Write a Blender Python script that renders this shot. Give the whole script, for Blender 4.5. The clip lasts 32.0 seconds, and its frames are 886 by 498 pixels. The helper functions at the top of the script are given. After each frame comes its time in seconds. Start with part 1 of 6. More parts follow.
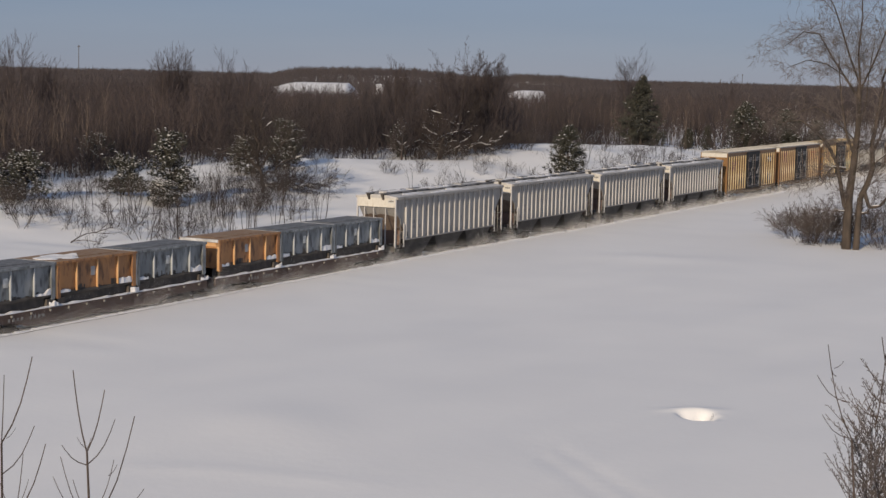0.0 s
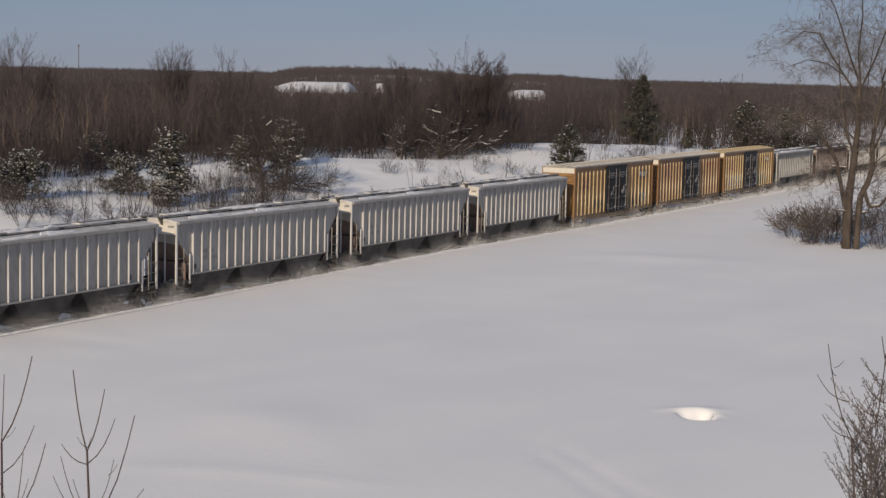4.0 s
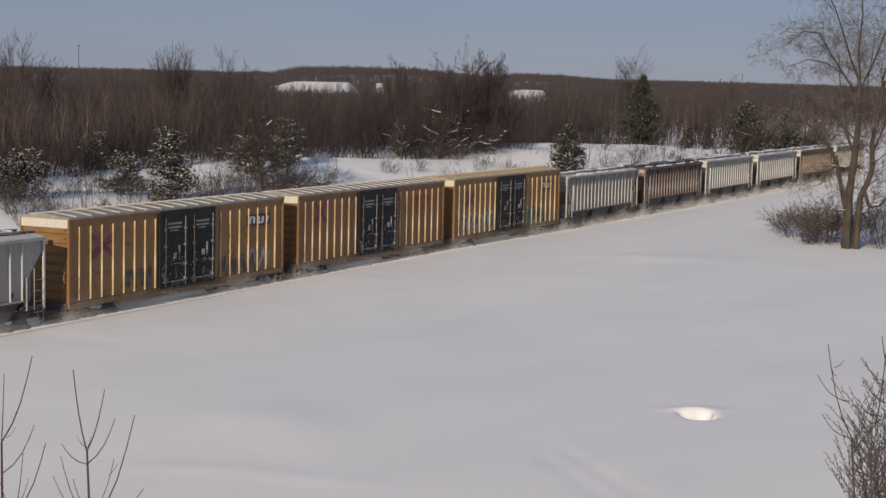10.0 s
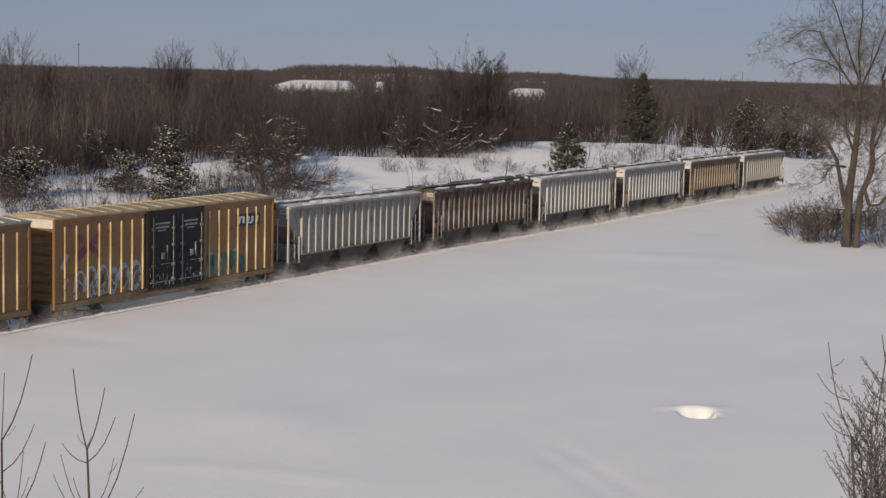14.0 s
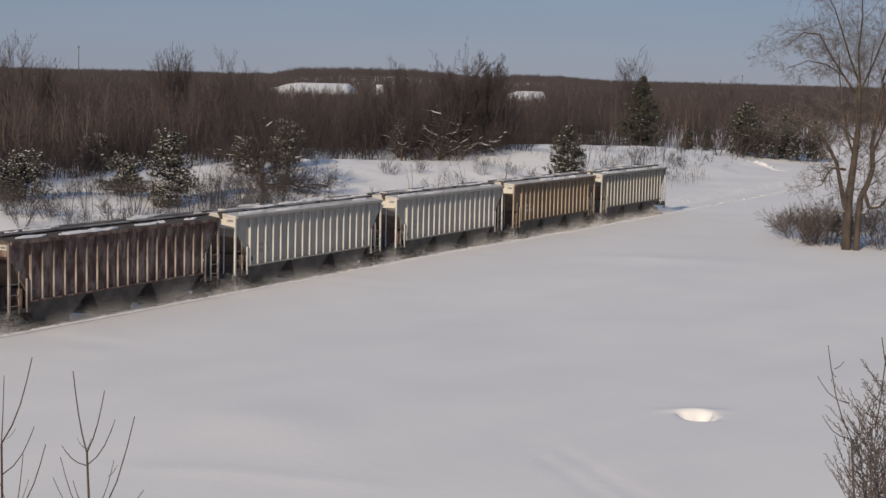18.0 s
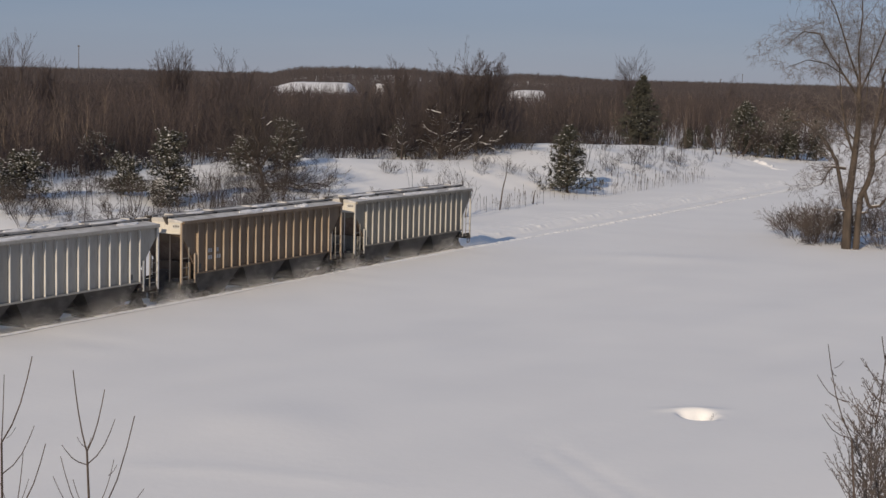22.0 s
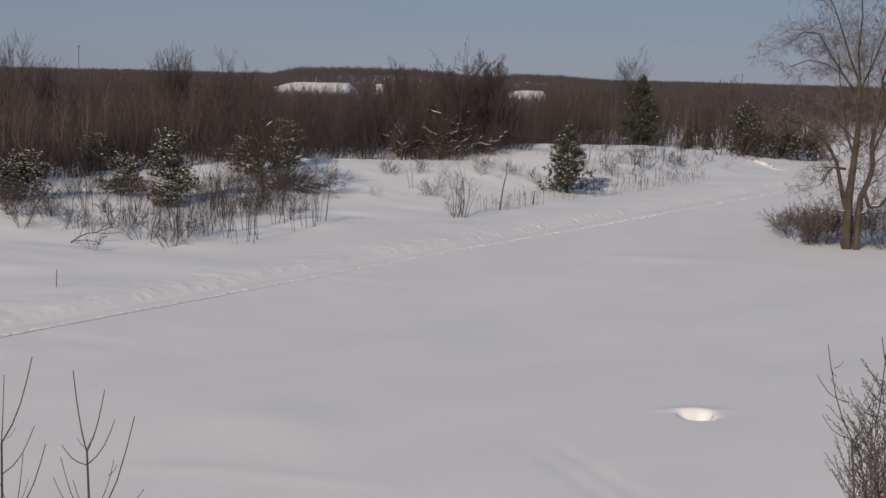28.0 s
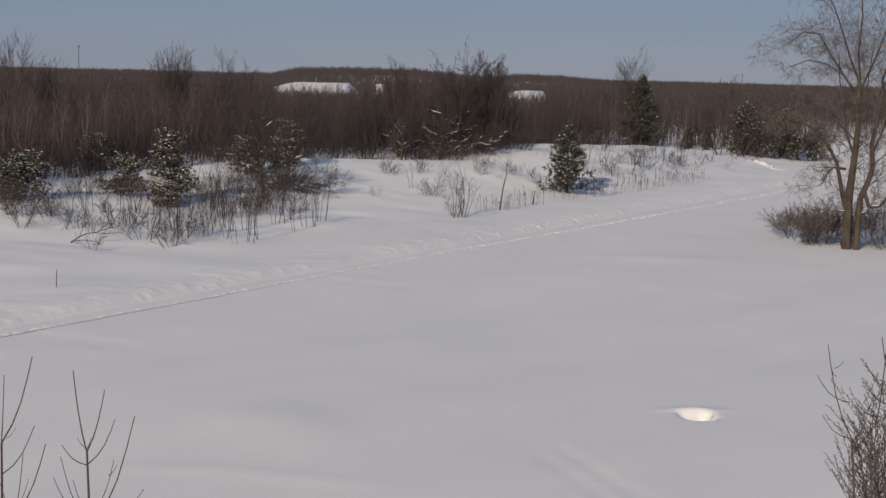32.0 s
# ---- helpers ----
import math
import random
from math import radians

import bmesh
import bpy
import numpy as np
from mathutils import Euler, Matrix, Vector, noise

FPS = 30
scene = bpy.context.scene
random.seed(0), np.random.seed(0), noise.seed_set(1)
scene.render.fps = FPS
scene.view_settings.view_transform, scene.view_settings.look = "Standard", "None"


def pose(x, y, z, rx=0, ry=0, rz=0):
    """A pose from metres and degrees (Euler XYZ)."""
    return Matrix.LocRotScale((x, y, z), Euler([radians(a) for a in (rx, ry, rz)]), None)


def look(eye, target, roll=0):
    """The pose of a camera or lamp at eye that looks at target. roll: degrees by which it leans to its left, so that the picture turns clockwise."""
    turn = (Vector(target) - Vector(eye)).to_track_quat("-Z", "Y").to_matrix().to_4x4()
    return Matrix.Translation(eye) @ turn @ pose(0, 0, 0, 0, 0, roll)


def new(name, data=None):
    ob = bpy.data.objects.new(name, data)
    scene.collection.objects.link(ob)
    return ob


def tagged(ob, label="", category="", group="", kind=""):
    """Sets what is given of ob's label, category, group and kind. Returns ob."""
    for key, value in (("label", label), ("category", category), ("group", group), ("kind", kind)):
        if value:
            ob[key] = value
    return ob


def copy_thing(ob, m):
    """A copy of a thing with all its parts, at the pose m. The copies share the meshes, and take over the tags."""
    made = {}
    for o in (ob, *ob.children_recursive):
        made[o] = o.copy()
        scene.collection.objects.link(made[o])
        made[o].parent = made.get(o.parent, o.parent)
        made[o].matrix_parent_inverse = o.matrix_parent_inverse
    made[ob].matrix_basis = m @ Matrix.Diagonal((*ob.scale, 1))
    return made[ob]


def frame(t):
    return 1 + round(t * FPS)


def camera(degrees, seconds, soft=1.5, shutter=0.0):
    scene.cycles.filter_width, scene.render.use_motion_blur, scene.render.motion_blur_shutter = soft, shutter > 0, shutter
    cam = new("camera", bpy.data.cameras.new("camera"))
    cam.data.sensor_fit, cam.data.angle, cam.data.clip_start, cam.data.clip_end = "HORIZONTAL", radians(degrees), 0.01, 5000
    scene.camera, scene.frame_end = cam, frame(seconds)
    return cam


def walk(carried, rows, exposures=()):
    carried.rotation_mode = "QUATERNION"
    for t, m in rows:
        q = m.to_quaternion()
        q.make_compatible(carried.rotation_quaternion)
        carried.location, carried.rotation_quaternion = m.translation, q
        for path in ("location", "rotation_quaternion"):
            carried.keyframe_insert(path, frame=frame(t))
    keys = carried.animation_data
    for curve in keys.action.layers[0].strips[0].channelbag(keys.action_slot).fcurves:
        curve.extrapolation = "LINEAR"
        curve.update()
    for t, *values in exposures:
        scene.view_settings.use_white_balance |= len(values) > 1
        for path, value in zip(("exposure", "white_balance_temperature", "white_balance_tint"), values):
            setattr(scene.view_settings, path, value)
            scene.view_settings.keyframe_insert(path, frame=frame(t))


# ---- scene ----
SECONDS = 32.0
EYE = Vector((0.0, 0.0, 10.053))
PITCH, ROLL = 5.7267, 1.3075
cam = camera(29.358, SECONDS, soft=1.45)


def aimed(drop):
    """The camera's pose; drop: small nod of the tripod head, in milliradians upward."""
    a = radians(-PITCH) + drop / 1000
    return look(EYE, EYE + Vector((0, math.cos(a), math.sin(a))), ROLL)


walk(cam, [(t, aimed(d)) for t, d in (
    (0, 0), (1.5, 0), (2.5, -0.25), (3.5, -0.4), (5.5, 0.15), (7.5, 0.12), (8.5, -0.38), (10.5, -0.45), (11.5, -0.9),
    (13, -1.0), (14, -1.25), (14.5, -1.2), (16.5, 0.45), (18, 0.35), (19, 0.2), (20, 0), (21.5, -0.35), (22.5, 0),
    (25.5, 0), (27.5, 0), (32, 0))], exposures=((0, 0.09), (21, 0.11), (25.5, 0.06), (28.5, -0.03), (32, -0.03)))

# ---- light ----
SUN_AZIMUTH, SUN_ELEVATION = 200.0, 21.5
world = bpy.data.worlds.new("winter_sky")
scene.world = world
world.use_nodes = True
wn = world.node_tree
sky = wn.nodes.new("ShaderNodeTexSky")
sky.sky_type, sky.sun_disc = "NISHITA", False
sky.sun_elevation, sky.sun_rotation = radians(SUN_ELEVATION), radians(SUN_AZIMUTH)
sky.air_density, sky.dust_density, sky.ozone_density, sky.altitude = 1.0, 0.0, 2.5, 200
wn.nodes["Background"].inputs[1].default_value = 0.066
veil = wn.nodes.new("ShaderNodeMix")   # a thin even veil of high haze
veil.data_type = "RGBA"
veil.inputs[0].default_value = 0.8
wisps = wn.nodes.new("ShaderNodeTexNoise")   # faint drawn-out high cloud
wisps.inputs["Scale"].default_value, wisps.inputs["Detail"].default_value = 3.0, 4
where = wn.nodes.new("ShaderNodeTexCoord")
drawn = wn.nodes.new("ShaderNodeMapping")
drawn.inputs["Scale"].default_value = (1.6, 1.6, 14)
wn.links.new(where.outputs["Generated"], drawn.inputs["Vector"])
wn.links.new(drawn.outputs[0], wisps.inputs["Vector"])
haze = wn.nodes.new("ShaderNodeMix")
haze.data_type = "RGBA"
haze.inputs[6].default_value, haze.inputs[7].default_value = (1.93, 2.80, 4.40, 1), (2.62, 3.38, 4.86, 1)
wn.links.new(wisps.outputs[0], haze.inputs[0])
wn.links.new(haze.outputs[2], veil.inputs[7])
tint = wn.nodes.new("ShaderNodeMix")   # cold, clear winter air
tint.data_type, tint.blend_type = "RGBA", "MULTIPLY"
tint.inputs[0].default_value = 1.0
tint.inputs[7].default_value = (1.0, 0.96, 1.2, 1)
wn.links.new(sky.outputs[0], tint.inputs[6])
wn.links.new(tint.outputs[2], veil.inputs[6])
wn.links.new(veil.outputs[2], wn.nodes["Background"].inputs[0])
sun = new("sun", bpy.data.lights.new("sun", "SUN"))
sun.data.energy, sun.data.angle, sun.data.color = 3.35, radians(0.53), (1.0, 0.825, 0.608)
toward = Vector((math.sin(radians(SUN_AZIMUTH)) * math.cos(radians(SUN_ELEVATION)),
                 math.cos(radians(SUN_AZIMUTH)) * math.cos(radians(SUN_ELEVATION)), math.sin(radians(SUN_ELEVATION))))
sun.matrix_world = look(toward * 50, (0, 0, 0))

# ---- materials ----


def material(name, base, other, scale=1.0, rough=0.7, metal=0.0, bump=0.2, reach=0.02, streak=1.0, dirt=None, amount=0.0, fine=8.0, vary=0.0, bounds=(0.35, 0.65)):
    """A procedural surface: two colours mixed by a coarse noise, a finer grain on top, optional dirt, and a bump."""
    m = bpy.data.materials.new(name)
    m.use_nodes = True
    nt = m.node_tree
    n, lk = nt.nodes, nt.links
    bsdf = n["Principled BSDF"]
    tc = n.new("ShaderNodeTexCoord")
    mp = n.new("ShaderNodeMapping")
    mp.inputs["Scale"].default_value = (1, 1, streak)
    lk.new(tc.outputs["Object"], mp.inputs["Vector"])
    big = n.new("ShaderNodeTexNoise")
    big.inputs["Scale"].default_value, big.inputs["Detail"].default_value = scale, 5
    lk.new(mp.outputs[0], big.inputs["Vector"])
    ramp = n.new("ShaderNodeMapRange")
    ramp.inputs[1].default_value, ramp.inputs[2].default_value = bounds
    lk.new(big.outputs[0], ramp.inputs[0])
    mix = n.new("ShaderNodeMix")
    mix.data_type = "RGBA"
    mix.inputs[6].default_value, mix.inputs[7].default_value = (*base, 1), (*other, 1)
    lk.new(ramp.outputs[0], mix.inputs[0])
    grain = n.new("ShaderNodeTexNoise")
    grain.inputs["Scale"].default_value, grain.inputs["Detail"].default_value = scale * fine, 4
    lk.new(mp.outputs[0], grain.inputs["Vector"])
    out = mix.outputs[2]
    if dirt:
        dr = n.new("ShaderNodeMapRange")
        dr.inputs[1].default_value, dr.inputs[2].default_value, dr.inputs[4].default_value = 0.5, 0.68, amount
        lk.new(grain.outputs[0], dr.inputs[0])
        dm = n.new("ShaderNodeMix")
        dm.data_type = "RGBA"
        dm.inputs[7].default_value = (*dirt, 1)
        lk.new(dr.outputs[0], dm.inputs[0])
        lk.new(out, dm.inputs[6])
        out = dm.outputs[2]
    if vary:
        info = n.new("ShaderNodeObjectInfo")
        vr = n.new("ShaderNodeMapRange")
        vr.inputs[3].default_value, vr.inputs[4].default_value = 1 - vary, 1 + vary
        lk.new(info.outputs["Random"], vr.inputs[0])
        hv = n.new("ShaderNodeHueSaturation")
        lk.new(vr.outputs[0], hv.inputs["Value"])
        lk.new(out, hv.inputs["Color"])
        out = hv.outputs[0]
    lk.new(out, bsdf.inputs["Base Color"])
    rr = n.new("ShaderNodeMapRange")
    rr.inputs[3].default_value, rr.inputs[4].default_value = max(rough - 0.12, 0.05), min(rough + 0.12, 1)
    lk.new(grain.outputs[0], rr.inputs[0])
    lk.new(rr.outputs[0], bsdf.inputs["Roughness"])
    bsdf.inputs["Metallic"].default_value = metal
    if bump:
        bp = n.new("ShaderNodeBump")
        bp.inputs["Strength"].default_value, bp.inputs["Distance"].default_value = bump, reach
        lk.new(grain.outputs[0], bp.inputs["Height"])
        lk.new(bp.outputs[0], bsdf.inputs["Normal"])
    return m


SNOW = material("snow", (0.845, 0.838, 0.832), (0.805, 0.80, 0.80), 0.15, 0.75, 0, 0.15, 0.05, fine=22)
PACKED = material("packed_snow", (0.82, 0.82, 0.84), (0.70, 0.69, 0.69), 1.3, 0.8, 0, 0.5, 0.05)
BARK = material("bark", (0.042, 0.033, 0.027), (0.085, 0.065, 0.051), 3, 0.9, 0, 0.6, 0.03, streak=0.3)
DARKTWIG = material("dark_twigs", (0.040, 0.032, 0.030), (0.07, 0.055, 0.048), 2, 0.9, 0, 0.0)
TWIG = material("twig_bark", (0.06, 0.045, 0.038), (0.10, 0.075, 0.062), 2, 0.9, 0, 0.0)
BRUSH = material("brush_bark", (0.041, 0.032, 0.033), (0.082, 0.061, 0.057), 0.05, 0.9, 0, 0.0, bounds=(0.38, 0.62))
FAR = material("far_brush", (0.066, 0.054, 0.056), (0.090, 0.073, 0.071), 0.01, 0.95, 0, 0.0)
NEEDLE = material("pine_needles", (0.036, 0.038, 0.030), (0.066, 0.064, 0.050), 2, 0.8, 0, 0.0)
CROWN = material("fine_grey_brown_twigs", (0.105, 0.086, 0.078), (0.165, 0.135, 0.12), 1.5, 0.9, 0, 0.0)
THICKET = material("grey_brown_twigs", (0.088, 0.071, 0.062), (0.135, 0.108, 0.093), 2, 0.9, 0, 0.0)
STEEL = material("worn_steel", (0.08, 0.075, 0.07), (0.16, 0.12, 0.10), 3, 0.55, 0.6, 0.3, 0.01)
GRIME = material("brown_grime", (0.055, 0.048, 0.043), (0.105, 0.09, 0.077), 2.5, 0.85, 0.1, 0.4, 0.02)
RAIL = material("rail_steel", (0.30, 0.28, 0.27), (0.18, 0.14, 0.11), 3, 0.4, 0.9, 0.1, 0.01)
GREY = material("weathered_grey_paint", (0.295, 0.279, 0.259), (0.358, 0.340, 0.319), 1.1, 0.6, 0, 0.15, 0.01, 0.22, (0.18, 0.15, 0.12), 0.4)
DULL = material("dirty_grey_paint", (0.20, 0.19, 0.17), (0.31, 0.295, 0.265), 1.1, 0.65, 0, 0.15, 0.01, 0.18, (0.12, 0.09, 0.07), 0.6)
RUST = material("rusty_brown_paint", (0.075, 0.034, 0.026), (0.215, 0.16, 0.135), 2.6, 0.8, 0, 0.25, 0.01, 0.45, (0.045, 0.024, 0.018), 0.75, fine=3, bounds=(0.4, 0.62))
WHITE = material("chalky_white_paint", (0.268, 0.253, 0.225), (0.333, 0.317, 0.287), 1.0, 0.6, 0, 0.15, 0.01, 0.22, (0.20, 0.17, 0.145), 0.4)
TAN = material("rust_stained_tan_paint", (0.112, 0.078, 0.051), (0.170, 0.124, 0.084), 1.3, 0.7, 0, 0.2, 0.01, 0.15, (0.10, 0.068, 0.045), 0.55)
BEIGE = material("beige_grey_paint", (0.166, 0.152, 0.127), (0.216, 0.200, 0.168), 1.1, 0.65, 0, 0.15, 0.01, 0.22, (0.15, 0.125, 0.10), 0.45)
CREAM = material("cream_end_paint", (0.62, 0.59, 0.53), (0.55, 0.52, 0.46), 1.5, 0.6, 0, 0.15, 0.01, 0.3, (0.40, 0.33, 0.25), 0.35)
RUSTPINK = material("rust_pink_bulkhead", (0.15, 0.088, 0.065), (0.22, 0.145, 0.115), 1.6, 0.75, 0, 0.2, 0.01, 0.4, (0.10, 0.06, 0.045), 0.6)
STAIN = material("rusty_stain", (0.10, 0.066, 0.05), (0.19, 0.145, 0.115), 1.8, 0.8, 0, 0.15, 0.01, 0.5, (0.08, 0.05, 0.04), 0.6)
WALKDARK = material("snow_dusted_grating", (0.09, 0.083, 0.08), (0.30, 0.29, 0.285), 1.4, 0.8, 0, 0.2, 0.01, fine=4)
FADED = material("faded_dark_stencil", (0.20, 0.19, 0.18), (0.28, 0.265, 0.25), 5, 0.7, 0, 0)
ROOFGREY = material("snowy_grey_roof", (0.58, 0.57, 0.56), (0.38, 0.365, 0.35), 1.0, 0.75, 0, 0.2, 0.01, 1.0, (0.66, 0.65, 0.65), 0.8, fine=3)
YELLOW = material("faded_yellow_paint", (0.212, 0.108, 0.036), (0.268, 0.146, 0.051), 1.0, 0.55, 0, 0.12, 0.01, 0.25, (0.17, 0.085, 0.035), 0.55)
OCHRE = material("dirty_ochre_paint", (0.185, 0.094, 0.038), (0.235, 0.124, 0.051), 1.0, 0.6, 0, 0.12, 0.01, 0.25, (0.15, 0.068, 0.03), 0.6)
DOORBLACK = material("black_door_paint", (0.008, 0.009, 0.011), (0.014, 0.015, 0.018), 1.5, 0.85, 0, 0.12, 0.01, 0.3, (0.045, 0.042, 0.04), 0.35)
RODWHITE = material("lit_frosted_steel_rod", (0.36, 0.36, 0.375), (0.04, 0.04, 0.044), 3.0, 0.7, 0.0, 0.1, 0.01)
BOXROOF = material("lit_frosted_yellow_roof", (0.36, 0.29, 0.18), (0.28, 0.215, 0.12), 0.9, 0.7, 0, 0.1, 0.01, 1.0, (0.55, 0.52, 0.46), 0.5, fine=4)
BOXROOFGREY = material("lit_frosted_grey_roof", (0.30, 0.28, 0.25), (0.22, 0.20, 0.175), 0.9, 0.7, 0, 0.1, 0.01, 1.0, (0.50, 0.48, 0.46), 0.5, fine=4)
SILLBROWN = material("grimy_brown_sill", (0.15, 0.095, 0.05), (0.21, 0.14, 0.075), 1.4, 0.75, 0, 0.15, 0.01, 0.5, (0.07, 0.05, 0.04), 0.6, fine=3)
# Raised seams paler than their roof: sun on their faces put into the colour.
SEAMWHITE = material("sunlit_seam", (0.52, 0.50, 0.47), (0.32, 0.30, 0.27), 1.5, 0.75, 0, 0.1, 0.01)
DUSTY = material("dusty_underframe", (0.055, 0.05, 0.046), (0.10, 0.09, 0.082), 1.8, 0.85, 0, 0.3, 0.02)
# Dark bed colour: shade under the train is put into it.
BED = material("shaded_ballast", (0.10, 0.088, 0.08), (0.26, 0.24, 0.225), 1.6, 0.9, 0, 0.6, 0.05, dirt=(0.05, 0.045, 0.04), amount=0.7)
DARKSNOW = material("grimy_snow", (0.46, 0.43, 0.41), (0.70, 0.68, 0.67), 1.2, 0.85, 0, 0.2, 0.02)
LIDGREY = material("scuffed_grey_lid", (0.10, 0.103, 0.106), (0.17, 0.172, 0.175), 1.4, 0.7, 0, 0.15, 0.01, 1.0, (0.30, 0.30, 0.31), 0.5, fine=3)
LIDORANGE = material("scuffed_orange_lid", (0.23, 0.125, 0.055), (0.30, 0.19, 0.10), 1.4, 0.7, 0, 0.15, 0.01, 1.0, (0.40, 0.34, 0.28), 0.5, fine=3)
RIMFROST = material("lit_frosted_rim", (0.62, 0.63, 0.64), (0.30, 0.30, 0.30), 2.2, 0.75, 0, 0.2, 0.01)
PALEBARK = material("pale_bark", (0.15, 0.115, 0.09), (0.22, 0.17, 0.135), 0.3, 0.9, 0, 0.0)
SPRAYDARK = material("dark_spray_paint", (0.10, 0.08, 0.07), (0.16, 0.13, 0.11), 3, 0.7, 0, 0)
# Lighter paint copies: sunlight on ribs put into the colour; frost on the containers.
LIT_FROST = {}
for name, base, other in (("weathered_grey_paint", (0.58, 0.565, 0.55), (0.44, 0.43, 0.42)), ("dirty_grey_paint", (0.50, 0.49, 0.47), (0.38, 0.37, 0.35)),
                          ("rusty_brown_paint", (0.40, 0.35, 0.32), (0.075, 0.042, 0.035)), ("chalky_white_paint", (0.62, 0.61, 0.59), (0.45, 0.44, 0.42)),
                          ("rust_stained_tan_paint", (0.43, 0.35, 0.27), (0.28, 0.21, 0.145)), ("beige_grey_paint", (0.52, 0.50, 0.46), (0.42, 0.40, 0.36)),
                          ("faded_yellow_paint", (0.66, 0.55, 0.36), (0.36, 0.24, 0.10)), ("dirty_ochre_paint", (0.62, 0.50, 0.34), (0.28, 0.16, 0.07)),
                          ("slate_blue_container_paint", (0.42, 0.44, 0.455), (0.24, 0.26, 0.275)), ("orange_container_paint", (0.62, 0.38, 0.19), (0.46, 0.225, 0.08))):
    LIT_FROST[name] = material("lit_frosted_" + name, base, other, 1.6, 0.65, 0, 0.15, 0.01, 0.4)
ORANGE = material("orange_container_paint", (0.43, 0.205, 0.075), (0.31, 0.155, 0.07), 1.6, 0.65, 0, 0.15, 0.01, 0.35, (0.10, 0.052, 0.032), 0.85, fine=3)
SLATE = material("slate_blue_container_paint", (0.14, 0.152, 0.157), (0.27, 0.285, 0.29), 1.6, 0.6, 0, 0.15, 0.01, 0.35, (0.045, 0.045, 0.046), 0.85, fine=3)
MARKRED = material("faded_red_marking", (0.24, 0.045, 0.035), (0.32, 0.08, 0.05), 3, 0.7, 0, 0)
MARKPLUM = material("faded_plum_marking", (0.16, 0.045, 0.075), (0.22, 0.08, 0.09), 3, 0.7, 0, 0)
MARKBROWN = material("brown_stencil", (0.20, 0.10, 0.04), (0.26, 0.14, 0.05), 3, 0.7, 0, 0)
MARKWHITE = material("white_stencil", (0.62, 0.62, 0.60), (0.42, 0.42, 0.40), 4, 0.7, 0, 0)
MARKBLACK = material("black_panel", (0.03, 0.03, 0.03), (0.05, 0.05, 0.05), 4, 0.6, 0, 0)
SIGNWHITE = material("white_sign_paint", (0.80, 0.80, 0.78), (0.66, 0.66, 0.64), 4, 0.6, 0, 0)
SPRAYBLUE = material("pale_blue_spray_paint", (0.27, 0.36, 0.38), (0.36, 0.40, 0.39), 3, 0.7, 0, 0)
SPRAYGREY = material("grey_spray_paint", (0.40, 0.41, 0.42), (0.28, 0.29, 0.31), 3, 0.7, 0, 0)
SPRAYTEAL = material("teal_spray_paint", (0.12, 0.20, 0.17), (0.20, 0.25, 0.19), 3, 0.7, 0, 0)

# ---- mesh helpers ----


def mesh_of(name, bm, mat):
    me = bpy.data.meshes.new(name)
    bm.normal_update()
    bm.to_mesh(me)
    bm.free()
    me.materials.append(mat)
    return me


def part(name, bm, mat, parent, label=""):
    """Links a bmesh (or a finished mesh) as one mesh object under a thing or a part."""
    me = bm if isinstance(bm, bpy.types.Mesh) else mesh_of(name, bm, mat)
    ob = new(name, me)
    ob.parent = parent
    if label:
        ob["label"] = label
    return ob


def boxes(*specs):
    """A bmesh of boxes, each given as (x0, x1, y0, y1, z0, z1)."""
    bm = bmesh.new()
    for s in specs:
        add_box(bm, *s)
    return bm


def add_box(bm, x0, x1, y0, y1, z0, z1):
    v = [bm.verts.new((x, y, z)) for x in (x0, x1) for y in (y0, y1) for z in (z0, z1)]
    for f in ((0, 1, 3, 2), (4, 6, 7, 5), (0, 4, 5, 1), (2, 3, 7, 6), (0, 2, 6, 4), (1, 5, 7, 3)):
        bm.faces.new([v[i] for i in f])


def soft(bm, width):
    bmesh.ops.bevel(bm, geom=bm.edges[:], offset=width, segments=1, affect="EDGES", clamp_overlap=True)
    return bm


def add_prism(bm, outline, y0, y1):
    """An outline in x and z, drawn out from y0 to y1."""
    a = [bm.verts.new((x, y0, z)) for x, z in outline]
    b = [bm.verts.new((x, y1, z)) for x, z in outline]
    k = len(outline)
    bm.faces.new(a)
    bm.faces.new(b[::-1])
    for i in range(k):
        bm.faces.new((a[i], b[i], b[(i + 1) % k], a[(i + 1) % k]))
    bmesh.ops.recalc_face_normals(bm, faces=bm.faces[:])


def add_long(bm, outline, x0, x1):
    """An outline in y and z, drawn out from x0 to x1."""
    a = [bm.verts.new((x0, y, z)) for y, z in outline]
    b = [bm.verts.new((x1, y, z)) for y, z in outline]
    k = len(outline)
    bm.faces.new(a)
    bm.faces.new(b[::-1])
    for i in range(k):
        bm.faces.new((a[i], b[i], b[(i + 1) % k], a[(i + 1) % k]))
    bmesh.ops.recalc_face_normals(bm, faces=bm.faces[:])


def add_rod(bm, p, q, r, sides=6, r2=None):
    p, q = Vector(p), Vector(q)
    d = (q - p).normalized()
    u = d.orthogonal().normalized()
    w = d.cross(u)
    r2 = r if r2 is None else r2
    ring = [(math.cos(2 * math.pi * i / sides), math.sin(2 * math.pi * i / sides)) for i in range(sides)]
    a = [bm.verts.new(p + (u * c + w * s) * r) for c, s in ring]
    b = [bm.verts.new(q + (u * c + w * s) * r2) for c, s in ring]
    for i in range(sides):
        bm.faces.new((a[i], a[(i + 1) % sides], b[(i + 1) % sides], b[i]))
    bm.faces.new(a[::-1])
    bm.faces.new(b)


